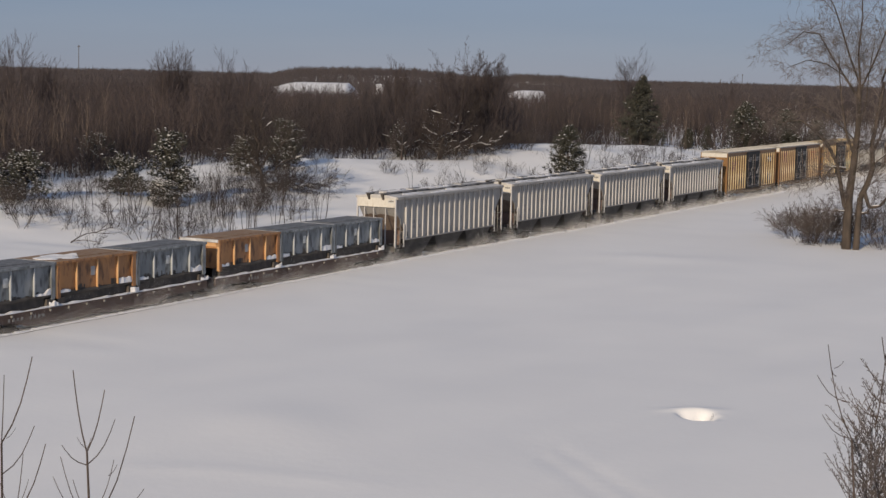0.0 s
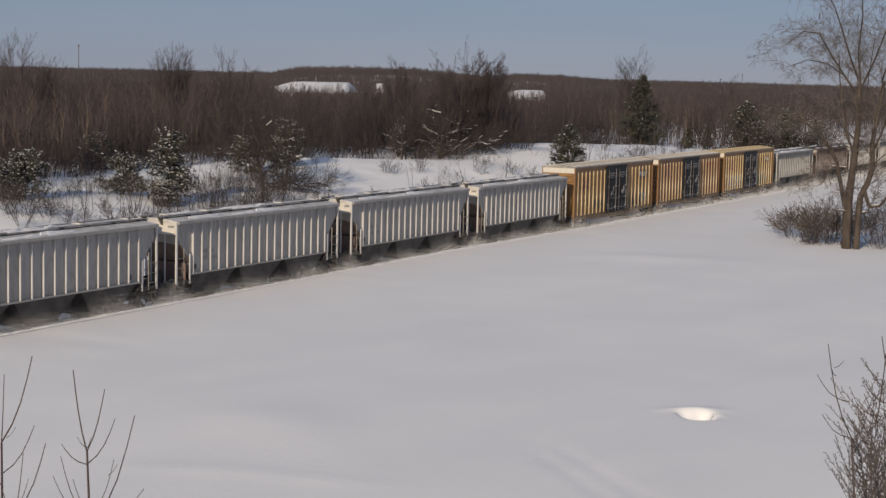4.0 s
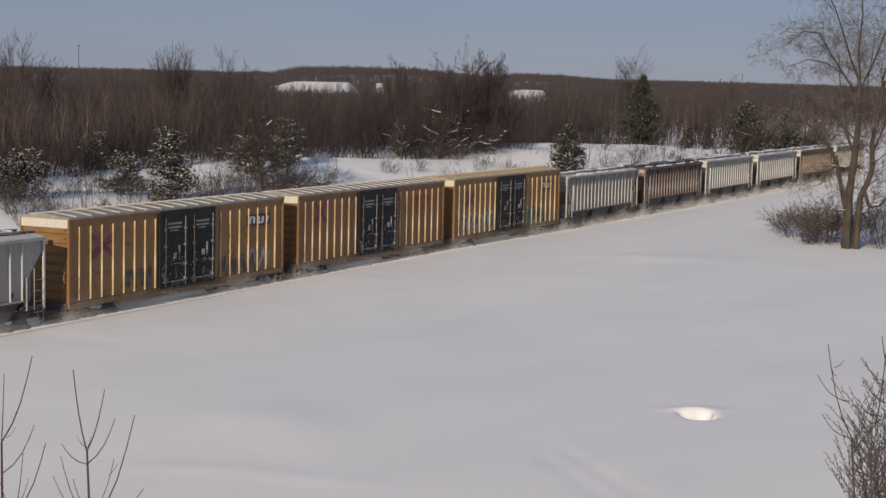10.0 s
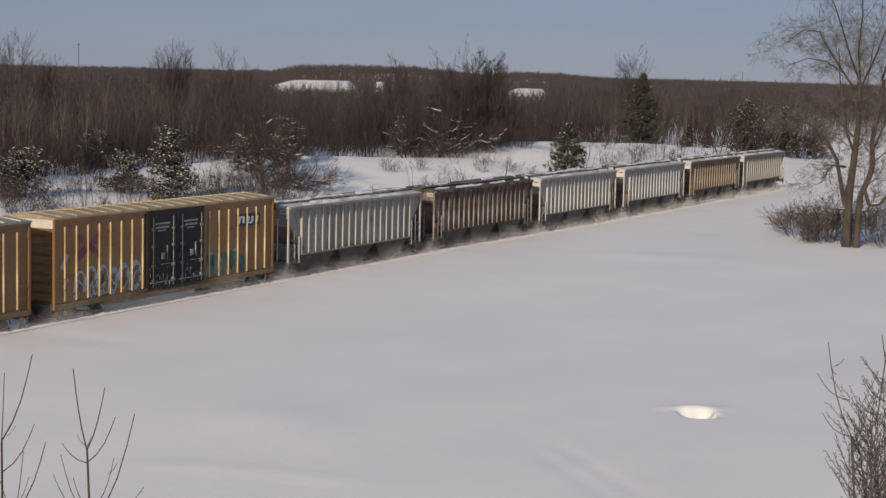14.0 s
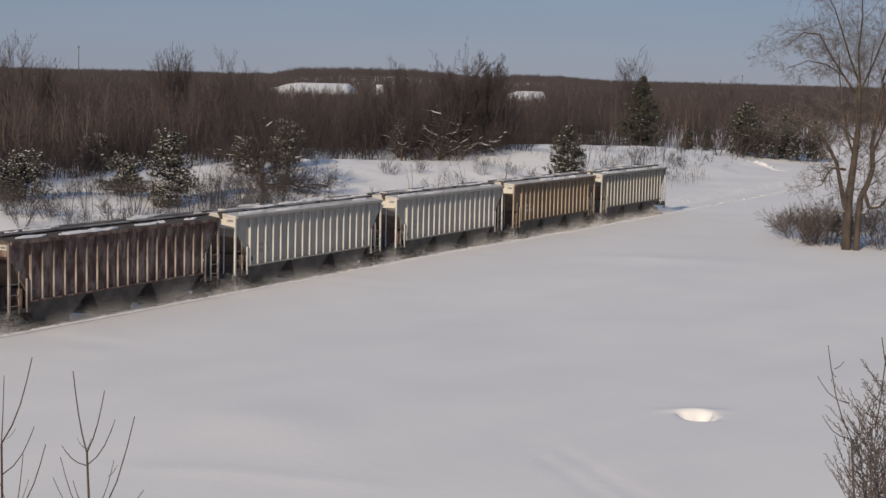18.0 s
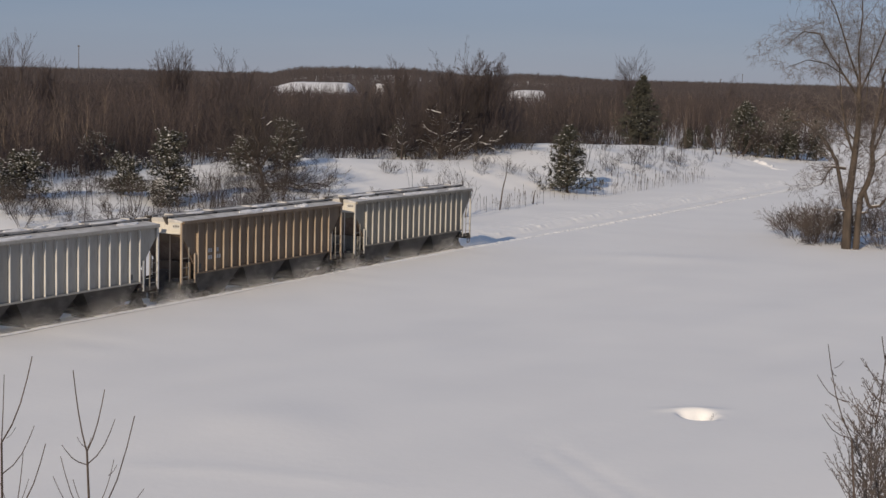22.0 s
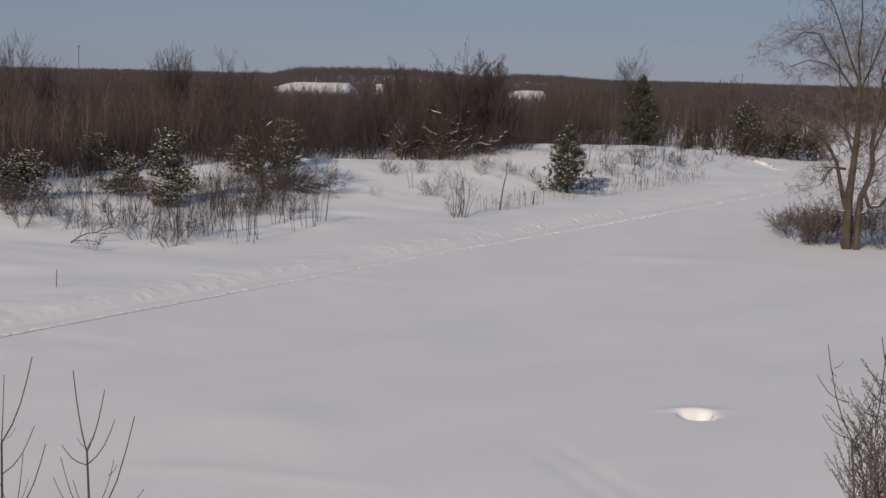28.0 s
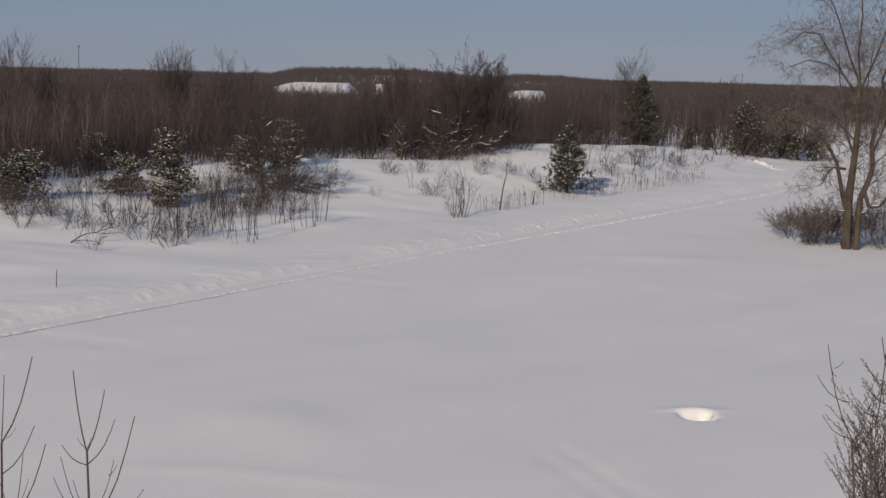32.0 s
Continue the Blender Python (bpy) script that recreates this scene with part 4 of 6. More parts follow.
    ob.scale = (1, 1, 2.6)
    # ragged dark grime along the foot of the side
    rng = random.Random(seed + 30)
    bm = boxes((-h + 0.2, h - 0.2, -w + 0.0885, -w + 0.0935, 1.61, 1.66))
    for k in range(30):
        x = rng.uniform(-h + 0.25, h - 0.4)
        z = 1.68 + 0.24 * rng.random() ** 2
        add_box(bm, x, x + rng.uniform(0.06, 0.22), -w + 0.089, -w + 0.094 - 0.0007 * (k % 9), 1.64, z)
    part("grime_patch", bm, GRIME, box, "dark ragged grime along the foot")
    if snow_lid:
        piece("lid_snow", "lid_snow_%d" % seed, snow_slab(seed + 90, 2.2, 1.7), PACKED, box, (-h + 1.2, 0.0, 2.875), "thin snow on the lid")
    return box, (x0 + x1) / 2


def flat_car(label, seed):
    car = tagged(new("flat_car"), label, "flat car", "cars of the freight train")
    part("deck", soft(boxes((-FLAT_L, FLAT_L, -1.02, 1.02, 1.08, 1.20)), 0.012), GRIME, car)
    for y in (-1.06, 1.06):
        bm = bmesh.new()
        add_prism(bm, [(-FLAT_L, 1.19), (FLAT_L, 1.19), (FLAT_L, 0.88), (4.9, 0.84), (3.9, 0.62), (-3.9, 0.62), (-4.9, 0.84), (-FLAT_L, 0.88)], y - 0.04, y + 0.04)
        part("side_sill", bm, material_rust(), car)
        for i in range(14):
            piece("stake_pocket", "stake_pocket", lambda: soft(boxes((-0.04, 0.04, -0.05, 0.05, 1.06, 1.14)), 0.01), DULL, car, (-7.1 + 14.2 * i / 13, y * 1.055, 0))
    for i in (0, 1, 2, 3, 5, 6, 7, 8):
        part("lettering_bar", boxes((-5.1 + 0.24 * i, -4.98 + 0.24 * i, -1.109, -1.098, 0.9, 1.02)), FADED, car, "worn pale lettering bar" if i == 0 else "")
    rng = random.Random(seed)
    for y in (-0.99, 0.99):
        ob = piece("snow_line", "flat_snow_%d" % seed, snow_slab(seed * 11, 15.2, 0.2), PACKED, car, (0, y, 1.19), "thin snow along the deck edge")
        ob.scale = (1, 1, 1.1)
    for sgn in (-1, 1):
        part("end_sill", soft(boxes((sgn * FLAT_L - 0.1, sgn * FLAT_L + 0.1, -1.02, 1.02, 0.76, 1.22)), 0.015), GRIME, car)
        ob = piece("end_snow", "end_snow_%d" % seed, snow_slab(seed + 40, 0.5, 1.9), PACKED, car, (sgn * (FLAT_L - 0.1), 0, 1.2), "snow heaped on the deck end")
        ob.scale = (1, 1, 1.6)
    part("centre_sill", boxes((-7.5, 7.5, -0.35, 0.35, 0.55, 1.0)), GRIME, car)
    for x in (-5.6, 5.6):
        add_truck(car, x)
    add_couplers(car, FLAT_L + 0.25)
    return car


def material_rust():
    m = bpy.data.materials.get("oxide_red_sill")
    return m or material("oxide_red_sill", (0.07, 0.043, 0.034), (0.115, 0.075, 0.06), 1.5, 0.8, 0, 0.2, 0.01, 0.5, (0.06, 0.045, 0.04), 0.5)


SPEED = 8.69
TRAIN = []   # the car, and where its middle stands along the line at the start


def put(car, s):
    TRAIN.append((car, s))


def build_train():
    for s, paints, seed in ((52.95, (SLATE, ORANGE, SLATE), 1), (69.1, (ORANGE, SLATE, SLATE), 2)):
        put(flat_car("rust-brown flat car with snow along its deck", seed), s)
        for i, (a, b) in enumerate(((-7.33, -2.36), (-2.2, 2.71), (2.83, 7.71))):
            p = paints[i]
            box, mid = container(s, a, b, p, "orange ribbed steel container on a flat car" if p is ORANGE else "slate-blue ribbed steel container on a flat car", seed == 1 and i == 1, seed * 3 + i)
            put(box, s + mid)
    grey = hopper_car(GREY, CREAM, ROOFGREY, "weathered light grey covered hopper car with ribbed sides", True, 3)
    put(grey, 84.9)
    for s in (99.92, 114.93, 129.92):
        put(copy_thing(grey, Matrix()), s)
    d0, d1 = -1.98, 2.1
    specs = ((YELLOW, BOXROOFGREY, "yellow boxcar with black double doors and frosted roof"),
             (OCHRE, BOXROOFGREY, "dirty ochre boxcar with black double doors"),
             (YELLOW, BOXROOF, "yellow boxcar with black doors and pale blue graffiti"))
    for i, (paint, roof, label) in enumerate(specs):
        car = box_car(paint, roof, label, d0, d1, i)
        put(car, 138.2 + 7.75 + i * 16.944)
        if i == 1:
            stripe(car, "emblem", MARKPLUM, [(-6.2, 3.0, -5.0, 4.0, 0.14), (-6.2, 4.0, -5.0, 3.0, 0.14)], "faded plum cross emblem")
            stripe(car, "emblem", MARKRED, [(4.2, 3.7, 6.0, 3.7, 0.09), (4.6, 3.0, 4.6, 3.7, 0.08), (5.1, 3.0, 5.1, 3.7, 0.08), (5.5, 3.0, 6.1, 3.7, 0.08)], "faded red emblem")
            stripe(car, "stencil", MARKBROWN, [(3.2, 2.85, 6.5, 2.95, 0.05)], "faded brown stencil line")
        else:
            stripe(car, "emblem", MARKPLUM, [(-6.3, 2.8, -4.9, 3.7, 0.11), (-6.3, 3.7, -4.9, 2.8, 0.11), (-6.35, 3.0, -5.9, 3.25, 0.05), (-5.3, 3.3, -4.8, 3.55, 0.05)], "faded plum cross emblem")
            stripe(car, "sign_panel", MARKBLACK, [(4.75, 3.54, 6.7, 3.54, 0.27)], "black sign panel")
            stripe(car, "sign_lettering", SIGNWHITE, [(4.95 + 0.36 * k, 3.40, 4.95 + 0.36 * k + (0.03 if k % 2 else 0.1), 3.68, 0.085) for k in range(5)] + [(4.9, 3.68, 5.35, 3.68, 0.04), (5.6, 3.40, 6.05, 3.40, 0.04)], "white lettering bars", -BOX_W + 0.042)
            stripe(car, "stencil", MARKBROWN, [(4.2, 3.2, 6.3, 3.2, 0.06), (4.6, 2.9, 5.9, 2.9, 0.05), (4.8, 2.6, 5.8, 2.6, 0.05)], "faded brown stencil lines")
            stripe(car, "stencil", MARKBROWN, [(-7.0, 3.1, -6.4, 3.1, 0.07), (-4.6, 3.2, -3.8, 3.2, 0.07), (-4.5, 3.75, -3.9, 3.75, 0.06), (-6.9, 2.2, -5.0, 2.2, 0.06)], "faded brown stencil lines")
        if i == 2:
            bubble_letters(car, -6.6, -2.3, 1.3, 2.35, 6, 5)
            scrawl(car, SPRAYGREY, -6.5, -2.4, 1.3, 2.0, 11, "pale grey smears of spray paint", 20, 0.035)
            stripe(car, "stencil", SPRAYGREY, [(-7.3, 2.5, -6.9, 3.1, 0.1), (-7.2, 1.8, -6.9, 2.1, 0.06)], "pale scuffed patches")
            scrawl(car, SPRAYTEAL, 2.5, 5.4, 1.3, 2.2, 7, "dull teal graffiti", 22, 0.15)
            scrawl(car, SPRAYGREY, 2.7, 5.2, 1.6, 2.3, 8, "pale grey smears of spray paint", 12, 0.06)
        if i == 0:
            scrawl(car, SPRAYDARK, -4.3, -2.3, 1.35, 2.1, 12, "dark smeared graffiti", 13, 0.1)
            scrawl(car, SPRAYDARK, 2.5, 5.8, 1.3, 2.1, 10, "dark smeared graffiti", 24, 0.09)
            scrawl(car, SPRAYGREY, 5.0, 6.6, 1.4, 2.3, 9, "faint grey graffiti", 10, 0.07)
    rest = (hopper_car(DULL, DULL, ROOFGREY, "dirty grey covered hopper car with ribbed sides", True, 4),
            hopper_car(RUST, RUST, GRIME, "dark rusty brown covered hopper car with streaked sides", False, 5),
            hopper_car(WHITE, CREAM, ROOFGREY, "chalky white covered hopper car with ribbed sides", True, 6), None,
            hopper_car(TAN, CREAM, ROOFGREY, "rust-stained tan covered hopper car", True, 7),
            hopper_car(BEIGE, CREAM, ROOFGREY, "beige-grey covered hopper car at the train's end", False, 8))
    for i, car in enumerate(rest):
        put(car or copy_thing(rest[2], Matrix()), (195.8, 211.1, 226.05, 241.4, 256.7, 271.7)[i])


def build_blown_snow():
    """Fine snow whirled up along the running gear: flakes in a loose veil that rolls with each car."""
    rng = np.random.RandomState(61)
    k = 290000
    x = rng.uniform(-8.5, 8.5, k)
    y = -1.0 - np.abs(rng.normal(0, 0.38, k))
    puff = 0.5 + 0.3 * drift(x, y * 0 + 3, 2.2, 41) + 0.2 * drift(x, y * 0 + 9, 0.8, 42)
    z = 0.15 + np.abs(rng.normal(0, 0.40, k)) * (0.5 + 0.9 * puff)
    keep = rng.rand(k) < 0.35 + 0.65 * puff
    c = np.stack((x, y, z), 1)[keep]
    k = len(c)
    tri = rng.normal(0, 1, (k, 3, 3))
    tri /= np.linalg.norm(tri, axis=2, keepdims=True)
    v = (c[:, None, :] + tri * rng.uniform(0.0045, 0.0100, (k, 1, 1))).reshape(-1, 3)
    me = fast_mesh("blown_snow", v, np.arange(3 * k).reshape(-1, 3), PACKED)
    for car, s in list(TRAIN):
        if not car.name.startswith("container"):
            cloud = tagged(new("blown_snow", me), "thin veil of snow whirled up beside the train's wheels", "blown snow", kind="stuff")
            put(cloud, s)


build_train()
build_blown_snow()

# ---- vegetation ----


def limbs(seed, height, radius, stems=1, depth=3, kids=(7, 5, 4), angle=38, ratio=0.5, wobble=0.16, lift=0.12, lean=0.12, low=0.25, thin=0.45, flare=0.0, least=0.006, cuts=(5, 3, 2, 1)):
    """Branch pieces (start, end, radius, radius) of a bare tree or bush."""
    rng = np.random.RandomState(seed)
    out, stem = [], [0]

    def grow(p, d, length, r, level):
        k = cuts[level]
        nodes = []
        for i in range(k):
            d = d + rng.normal(0, wobble, 3) + np.array((0, 0, lift))
            d = d / np.linalg.norm(d)
            q = p + d * length / k
            r2 = max(r * (1 - 0.72 / k), least)
            out.append((p, q, r, r2, stem[0]))
            nodes.append((p, q, d, r2))
            p, r = q, r2
        if level < depth:
            for c in range(kids[level]):
                f = (low if level == 0 else 0.2) + (1 - (low if level == 0 else 0.2)) * (c + rng.rand()) / kids[level]
                i = min(int(f * k), k - 1)
                a, b, dd, rr = nodes[i]
                base = a + (b - a) * (f * k - i if f * k - i <= 1 else 1)
                side = np.cross(dd, rng.normal(0, 1, 3))
                side /= np.linalg.norm(side) + 1e-9
                t = math.radians(angle * rng.uniform(0.7, 1.3))
                grow(base, dd * math.cos(t) + side * math.sin(t), length * ratio * rng.uniform(0.7, 1.15) * (1.15 - 0.5 * f), max(rr * thin, least), level + 1)

    for m in range(stems):
        stem[0] = m
        az = rng.rand() * 6.283
        tilt = lean * (rng.rand() + 0.3 if stems > 1 else rng.rand())
        d = np.array((math.cos(az) * tilt, math.sin(az) * tilt, 1.0))
        off = np.array((math.cos(az), math.sin(az), 0)) * flare * rng.rand()
        grow(off + np.array((0, 0, -0.25)), d / np.linalg.norm(d), height * (rng.uniform(0.72, 1.0) if stems > 1 else 1), radius * (rng.uniform(0.6, 1) if stems > 1 else 1), 0)
    return out


def tubes(segs, sides=3):
    """Tapered tubes round branch pieces, as vertices and quads."""
    p = np.array([s[0] for s in segs])
    q = np.array([s[1] for s in segs])
    r0 = np.array([s[2] for s in segs])[:, None]
    r1 = np.array([s[3] for s in segs])[:, None]
    d = q - p
    d /= np.linalg.norm(d, axis=1)[:, None] + 1e-9
    ref = np.where(np.abs(d[:, 2:3]) > 0.8, np.array(((1.0, 0, 0),)), np.array(((0, 0, 1.0),)))
    u = np.cross(d, ref)
    u /= np.linalg.norm(u, axis=1)[:, None] + 1e-9
    w = np.cross(d, u)
    rings = []
    for c, r in ((p, r0), (q, r1)):
        for i in range(sides):
            a = 2 * math.pi * i / sides
            rings.append(c + (u * math.cos(a) + w * math.sin(a)) * r)
    k = len(segs)
    v = np.stack(rings, 1).reshape(-1, 3)
    base = (np.arange(k) * 2 * sides)[:, None]
    f = np.concatenate([base + np.array(((i, (i + 1) % sides, sides + (i + 1) % sides, sides + i),)) for i in range(sides)], 0)
    return v, f


def spikes(segs):
    """Each branch piece as one slim three-sided spike, for the woods."""
    p = np.array([s[0] for s in segs])
    q = np.array([s[1] for s in segs])
    r = np.array([max(s[2], s[3]) for s in segs])[:, None]
    d = q - p
    d /= np.linalg.norm(d, axis=1)[:, None] + 1e-9
    u = np.cross(d, np.array(((0.31, 0.87, 0.38),)))
    u /= np.linalg.norm(u, axis=1)[:, None] + 1e-9
    w = np.cross(d, u)
    v = np.stack([p + (u * math.cos(a) + w * math.sin(a)) * r for a in (0, 2.09, 4.19)] + [q + d * r * 2], 1).reshape(-1, 3)
    base = (np.arange(len(segs)) * 4)[:, None]
    f = np.concatenate([base + np.array(((i, (i + 1) % 3, 3),)) for i in range(3)], 0)
    return v, f


def bare(name, segs, mat, parent, sides=3, label=""):
    v, f = tubes(segs, sides)
    return part(name, fast_mesh(name, v, f, mat), mat, parent, label)


def split_tree(kind, segs, limit, mats, label, category, group="", snow=0.0, seed=0, sides=5, by_stem=False):
    """A bare tree as a thing with its trunk and limbs, its twigs and, where it lies, its snow."""
    tree = tagged(new(kind), label, category, group)
    thick = [s for s in segs if s[2] >= limit]
    fine = [s for s in segs if s[2] < limit]
    if by_stem:
        for m in sorted({s[4] for s in segs}):
            bare("stem", [s for s in segs if s[4] == m], mats[0], tree, 3)
    else:
        if thick:
            bare("trunk", thick, mats[0], tree, sides)
        if fine:
            bare("crown", fine, mats[1], tree, 3)
    if snow:
        rng = random.Random(seed)
        laid = [((s[0] + (0, 0, s[2] * 0.8)), (s[1] + (0, 0, s[3] * 0.8)), s[2] * 0.5 + 0.006, s[3] * 0.5 + 0.006)
                for s in segs if s[2] > 0.012 and abs(s[1][2] - s[0][2]) < 0.8 * np.linalg.norm(s[1] - s[0]) and rng.random() < snow]
        if laid:
            tagged(bare("snow_load", laid, PACKED, tree, 5), "snow lying along the limbs", kind="stuff")
    return tree


def polyline(points, r0, r1, scale=1.0):
    out = []
    k = len(points) - 1
    for i in range(k):
        a, b = np.array(points[i], float) * scale, np.array(points[i + 1], float) * scale
        out.append((a, b, r0 + (r1 - r0) * i / k, r0 + (r1 - r0) * (i + 1) / k))
    return out


def set_at(ob, s, n, turn=0, size=1.0, sink=0.0):
    p = on_ground(s, n)
    ob.matrix_basis = pose(p.x, p.y, p.z - sink, 0, 0, turn) @ Matrix.Scale(size, 4)
    return ob


def scatter(name, variants, xy, scales, turns, mat, label, category):
    """Many bare trees or bushes joined into one object."""
    vs, fs, base = [], [], 0
    z = ground_height(xy[:, 0], xy[:, 1])
    pick = np.random.RandomState(len(xy)).randint(0, len(variants), len(xy))
    for k, (v, f) in enumerate(variants):
        m = pick == k
        if not m.any():
            continue
        c, s, sc = np.cos(turns[m])[:, None], np.sin(turns[m])[:, None], scales[m][:, None]
        X = (v[None, :, 0] * c - v[None, :, 1] * s) * sc + xy[m][:, 0:1]
        Y = (v[None, :, 0] * s + v[None, :, 1] * c) * sc + xy[m][:, 1:2]
        Z = v[None, :, 2] * sc + z[m][:, None]
        vs.append(np.stack((X, Y, Z), 2).reshape(-1, 3))
        cnt = m.sum()
        fs.append((f[None] + (np.arange(cnt) * len(v))[:, None, None] + base).reshape(-1, f.shape[1]))
        base += cnt * len(v)
    ob = new(name, fast_mesh(name, np.concatenate(vs), np.concatenate(fs), mat))
    return tagged(ob, label, category, kind="stuff")


def wedge(rng, count, near, far, spread=19.0):
    """Places spread evenly over a stretch of the country before the camera."""
    r = np.sqrt(rng.uniform(near ** 2, far ** 2, count))
    a = np.radians(rng.uniform(-spread, spread, count))
    return np.stack((r * np.sin(a), r * np.cos(a)), 1)


def wood_edge(xy):
    """True where the brush woods stand, behind the open bank."""
    s, n = xy[:, 0] * ALONG[0] + xy[:, 1] * ALONG[1], xy[:, 0] * ACROSS[0] + xy[:, 1] * ACROSS[1]
    edge = np.interp(s, (0, 75, 100, 112, 126, 136, 141, 147, 158, 190, 215, 230, 400), (75, 75, 78, 80, 80, 75, 69.5, 67.5, 71, 78, 74, 66, 66))
    return n > edge + 4 * drift(xy[:, 0], xy[:, 1], 14, 21)


MOUNDS = ((-69, 905, 23, 60, 7.0, 0.0042), (43, 905, 10.5, 50, 5.2, 0.0052), (-35.6, 905, 3.4, 20, 6.9, 0.0040))   # x, y, half-sizes, height, fall of the trees before it


def fall(xy):
    """How far the tree tops lie under eye level for each metre of distance: more before the far heaps."""
    out = np.full(len(xy), 0.0022)
    for x, y, w, d, h, a in MOUNDS:
        k = xy[:, 1] / y
        out = np.where((np.abs(xy[:, 0] / k - x) < w * 1.08) & (xy[:, 1] < y + 110), np.maximum(out, a), out)
    return out


def off_mounds(xy):
    """False in the open country before the far heaps and on them."""
    return fall(xy) < 0.0035


def lower(xy, size, height):
    """The wood is lower towards the open country and keeps under the hills behind."""
    r = np.hypot(xy[:, 0], xy[:, 1])
    top = 10.0 - ground_height(xy[:, 0], xy[:, 1]) - fall(xy) * r
    return np.minimum(size, top / height * (0.93 + 0.1 * drift(xy[:, 0], xy[:, 1], 5, 31)))


def build_woods():
    rng = np.random.RandomState(11)
    c = (2, 1, 1)
    brush = [spikes(limbs(40 + i, 7.6, 0.06, stems=3, depth=2, kids=(10, 5), angle=26, ratio=0.42, wobble=0.09, lift=0.10, lean=0.22, low=0.2, flare=0.7, least=0.021, cuts=c)) for i in range(8)]
    light = [spikes(limbs(70 + i, 8.2, 0.07, stems=3, depth=2, kids=(7, 3), angle=24, ratio=0.4, wobble=0.07, lift=0.1, lean=0.2, flare=0.9, least=0.038, cuts=c)) for i in range(6)]
    rough = [spikes(limbs(90 + i, 8.5, 0.2, stems=4, depth=1, kids=(7,), angle=30, ratio=0.4, wobble=0.06, lift=0.1, lean=0.4, flare=3.0, least=0.13, cuts=(1, 1))) for i in range(5)]
    low = [spikes(limbs(110 + i, 2.6, 0.03, stems=7, depth=1, kids=(7,), angle=28, ratio=0.5, wobble=0.1, lean=0.6, flare=0.8, least=0.016, cuts=c)) for i in range(5)]
    xy = wedge(rng, 2900, 112, 265)
    xy = xy[wood_edge(xy)]
    k = len(xy)
    scatter("brush_wood", brush, xy, lower(xy, rng.uniform(0.6, 1.12, k) * (1 + 0.2 * drift(xy[:, 0], xy[:, 1], 22, 5)), 8.3), rng.rand(k) * 6.28, BRUSH, "dense leafless brown brush wood behind the snowy bank", "woods")
    xy = wedge(rng, 4200, 112, 230)
    xy = xy[wood_edge(xy)]
    k = len(xy)
    scatter("undergrowth", low, xy, rng.uniform(0.6, 1.4, k), rng.rand(k) * 6.28, BRUSH, "dark leafless undergrowth at the wood's foot", "undergrowth")
    xy = wedge(rng, 2600, 255, 480)
    xy = xy[wood_edge(xy)]
    k = len(xy)
    scatter("brush_wood", light, xy, lower(xy, rng.uniform(0.7, 1.1, k) * (1 + 0.2 * drift(xy[:, 0], xy[:, 1], 40, 6)), 8.8), rng.rand(k) * 6.28, BRUSH, "leafless brown wood reaching back from the railway", "woods")
    xy = wedge(rng, 4600, 470, 1350, 17)
    xy = xy[off_mounds(xy)]
    k = len(xy)
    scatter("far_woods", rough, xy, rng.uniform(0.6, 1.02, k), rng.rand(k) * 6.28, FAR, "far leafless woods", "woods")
    xy = wedge(rng, 9500, 1300, 2900, 16.5)
    k = len(xy)
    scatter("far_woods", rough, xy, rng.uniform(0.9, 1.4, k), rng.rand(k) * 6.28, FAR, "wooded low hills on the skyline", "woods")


    # fine low brush all through the thicket beyond the line
    mesh = [spikes(limbs(160 + i, 2.0, 0.016, stems=5, depth=2, kids=(8, 5), angle=34, ratio=0.46, wobble=0.12, lift=0.03, lean=0.6, low=0.3, flare=0.5, least=0.0065, cuts=(3, 2, 1))) for i in range(6)]
    s = np.concatenate((rng.uniform(77, 113, 330), rng.uniform(122, 141, 36), rng.uniform(146, 182, 60)))
    n = np.concatenate((rng.uniform(54.5, 72, 330), rng.uniform(58, 67, 36), rng.uniform(53.5, 62, 60)))
    keep = (s > 120) | ((drift(s, n, 5, 71) > -0.3) & (s < 99 + (n - 56) * 1.15) & (s > 76 + (n > 60) * 3))
    xy = np.stack(spot(s[keep], n[keep]), 1)
    k = len(xy)
    scatter("thicket_brush", mesh, xy, rng.uniform(0.4, 1.05, k) * np.where(spot_s(xy) > 120, 0.6, 1), rng.rand(k) * 6.28, DARKTWIG, "fine tangled leafless brush in the snow", "undergrowth")
    # paler straight young trunks among the brush
    pole = [spikes(limbs(130 + i, 8.2, 0.045, stems=2, depth=1, kids=(5,), angle=20, ratio=0.3, wobble=0.03, lift=0.1, lean=0.12, low=0.5, flare=1.2, least=0.02, cuts=(2, 1))) for i in range(5)]
    xy = wedge(rng, 3200, 112, 330)
    open_side = xy[:, 0] / xy[:, 1] > 0.085
    xy = xy[wood_edge(xy) & (drift(xy[:, 0], xy[:, 1], 16, 33) > np.where(open_side, -0.75, 0.35))]
    k = len(xy)
    scatter("pale_saplings", pole, xy, lower(xy, rng.uniform(0.6, 1.05, k), 8.5), rng.rand(k) * 6.28, PALEBARK, "pale straight young trunks among the brush", "woods")


build_woods()


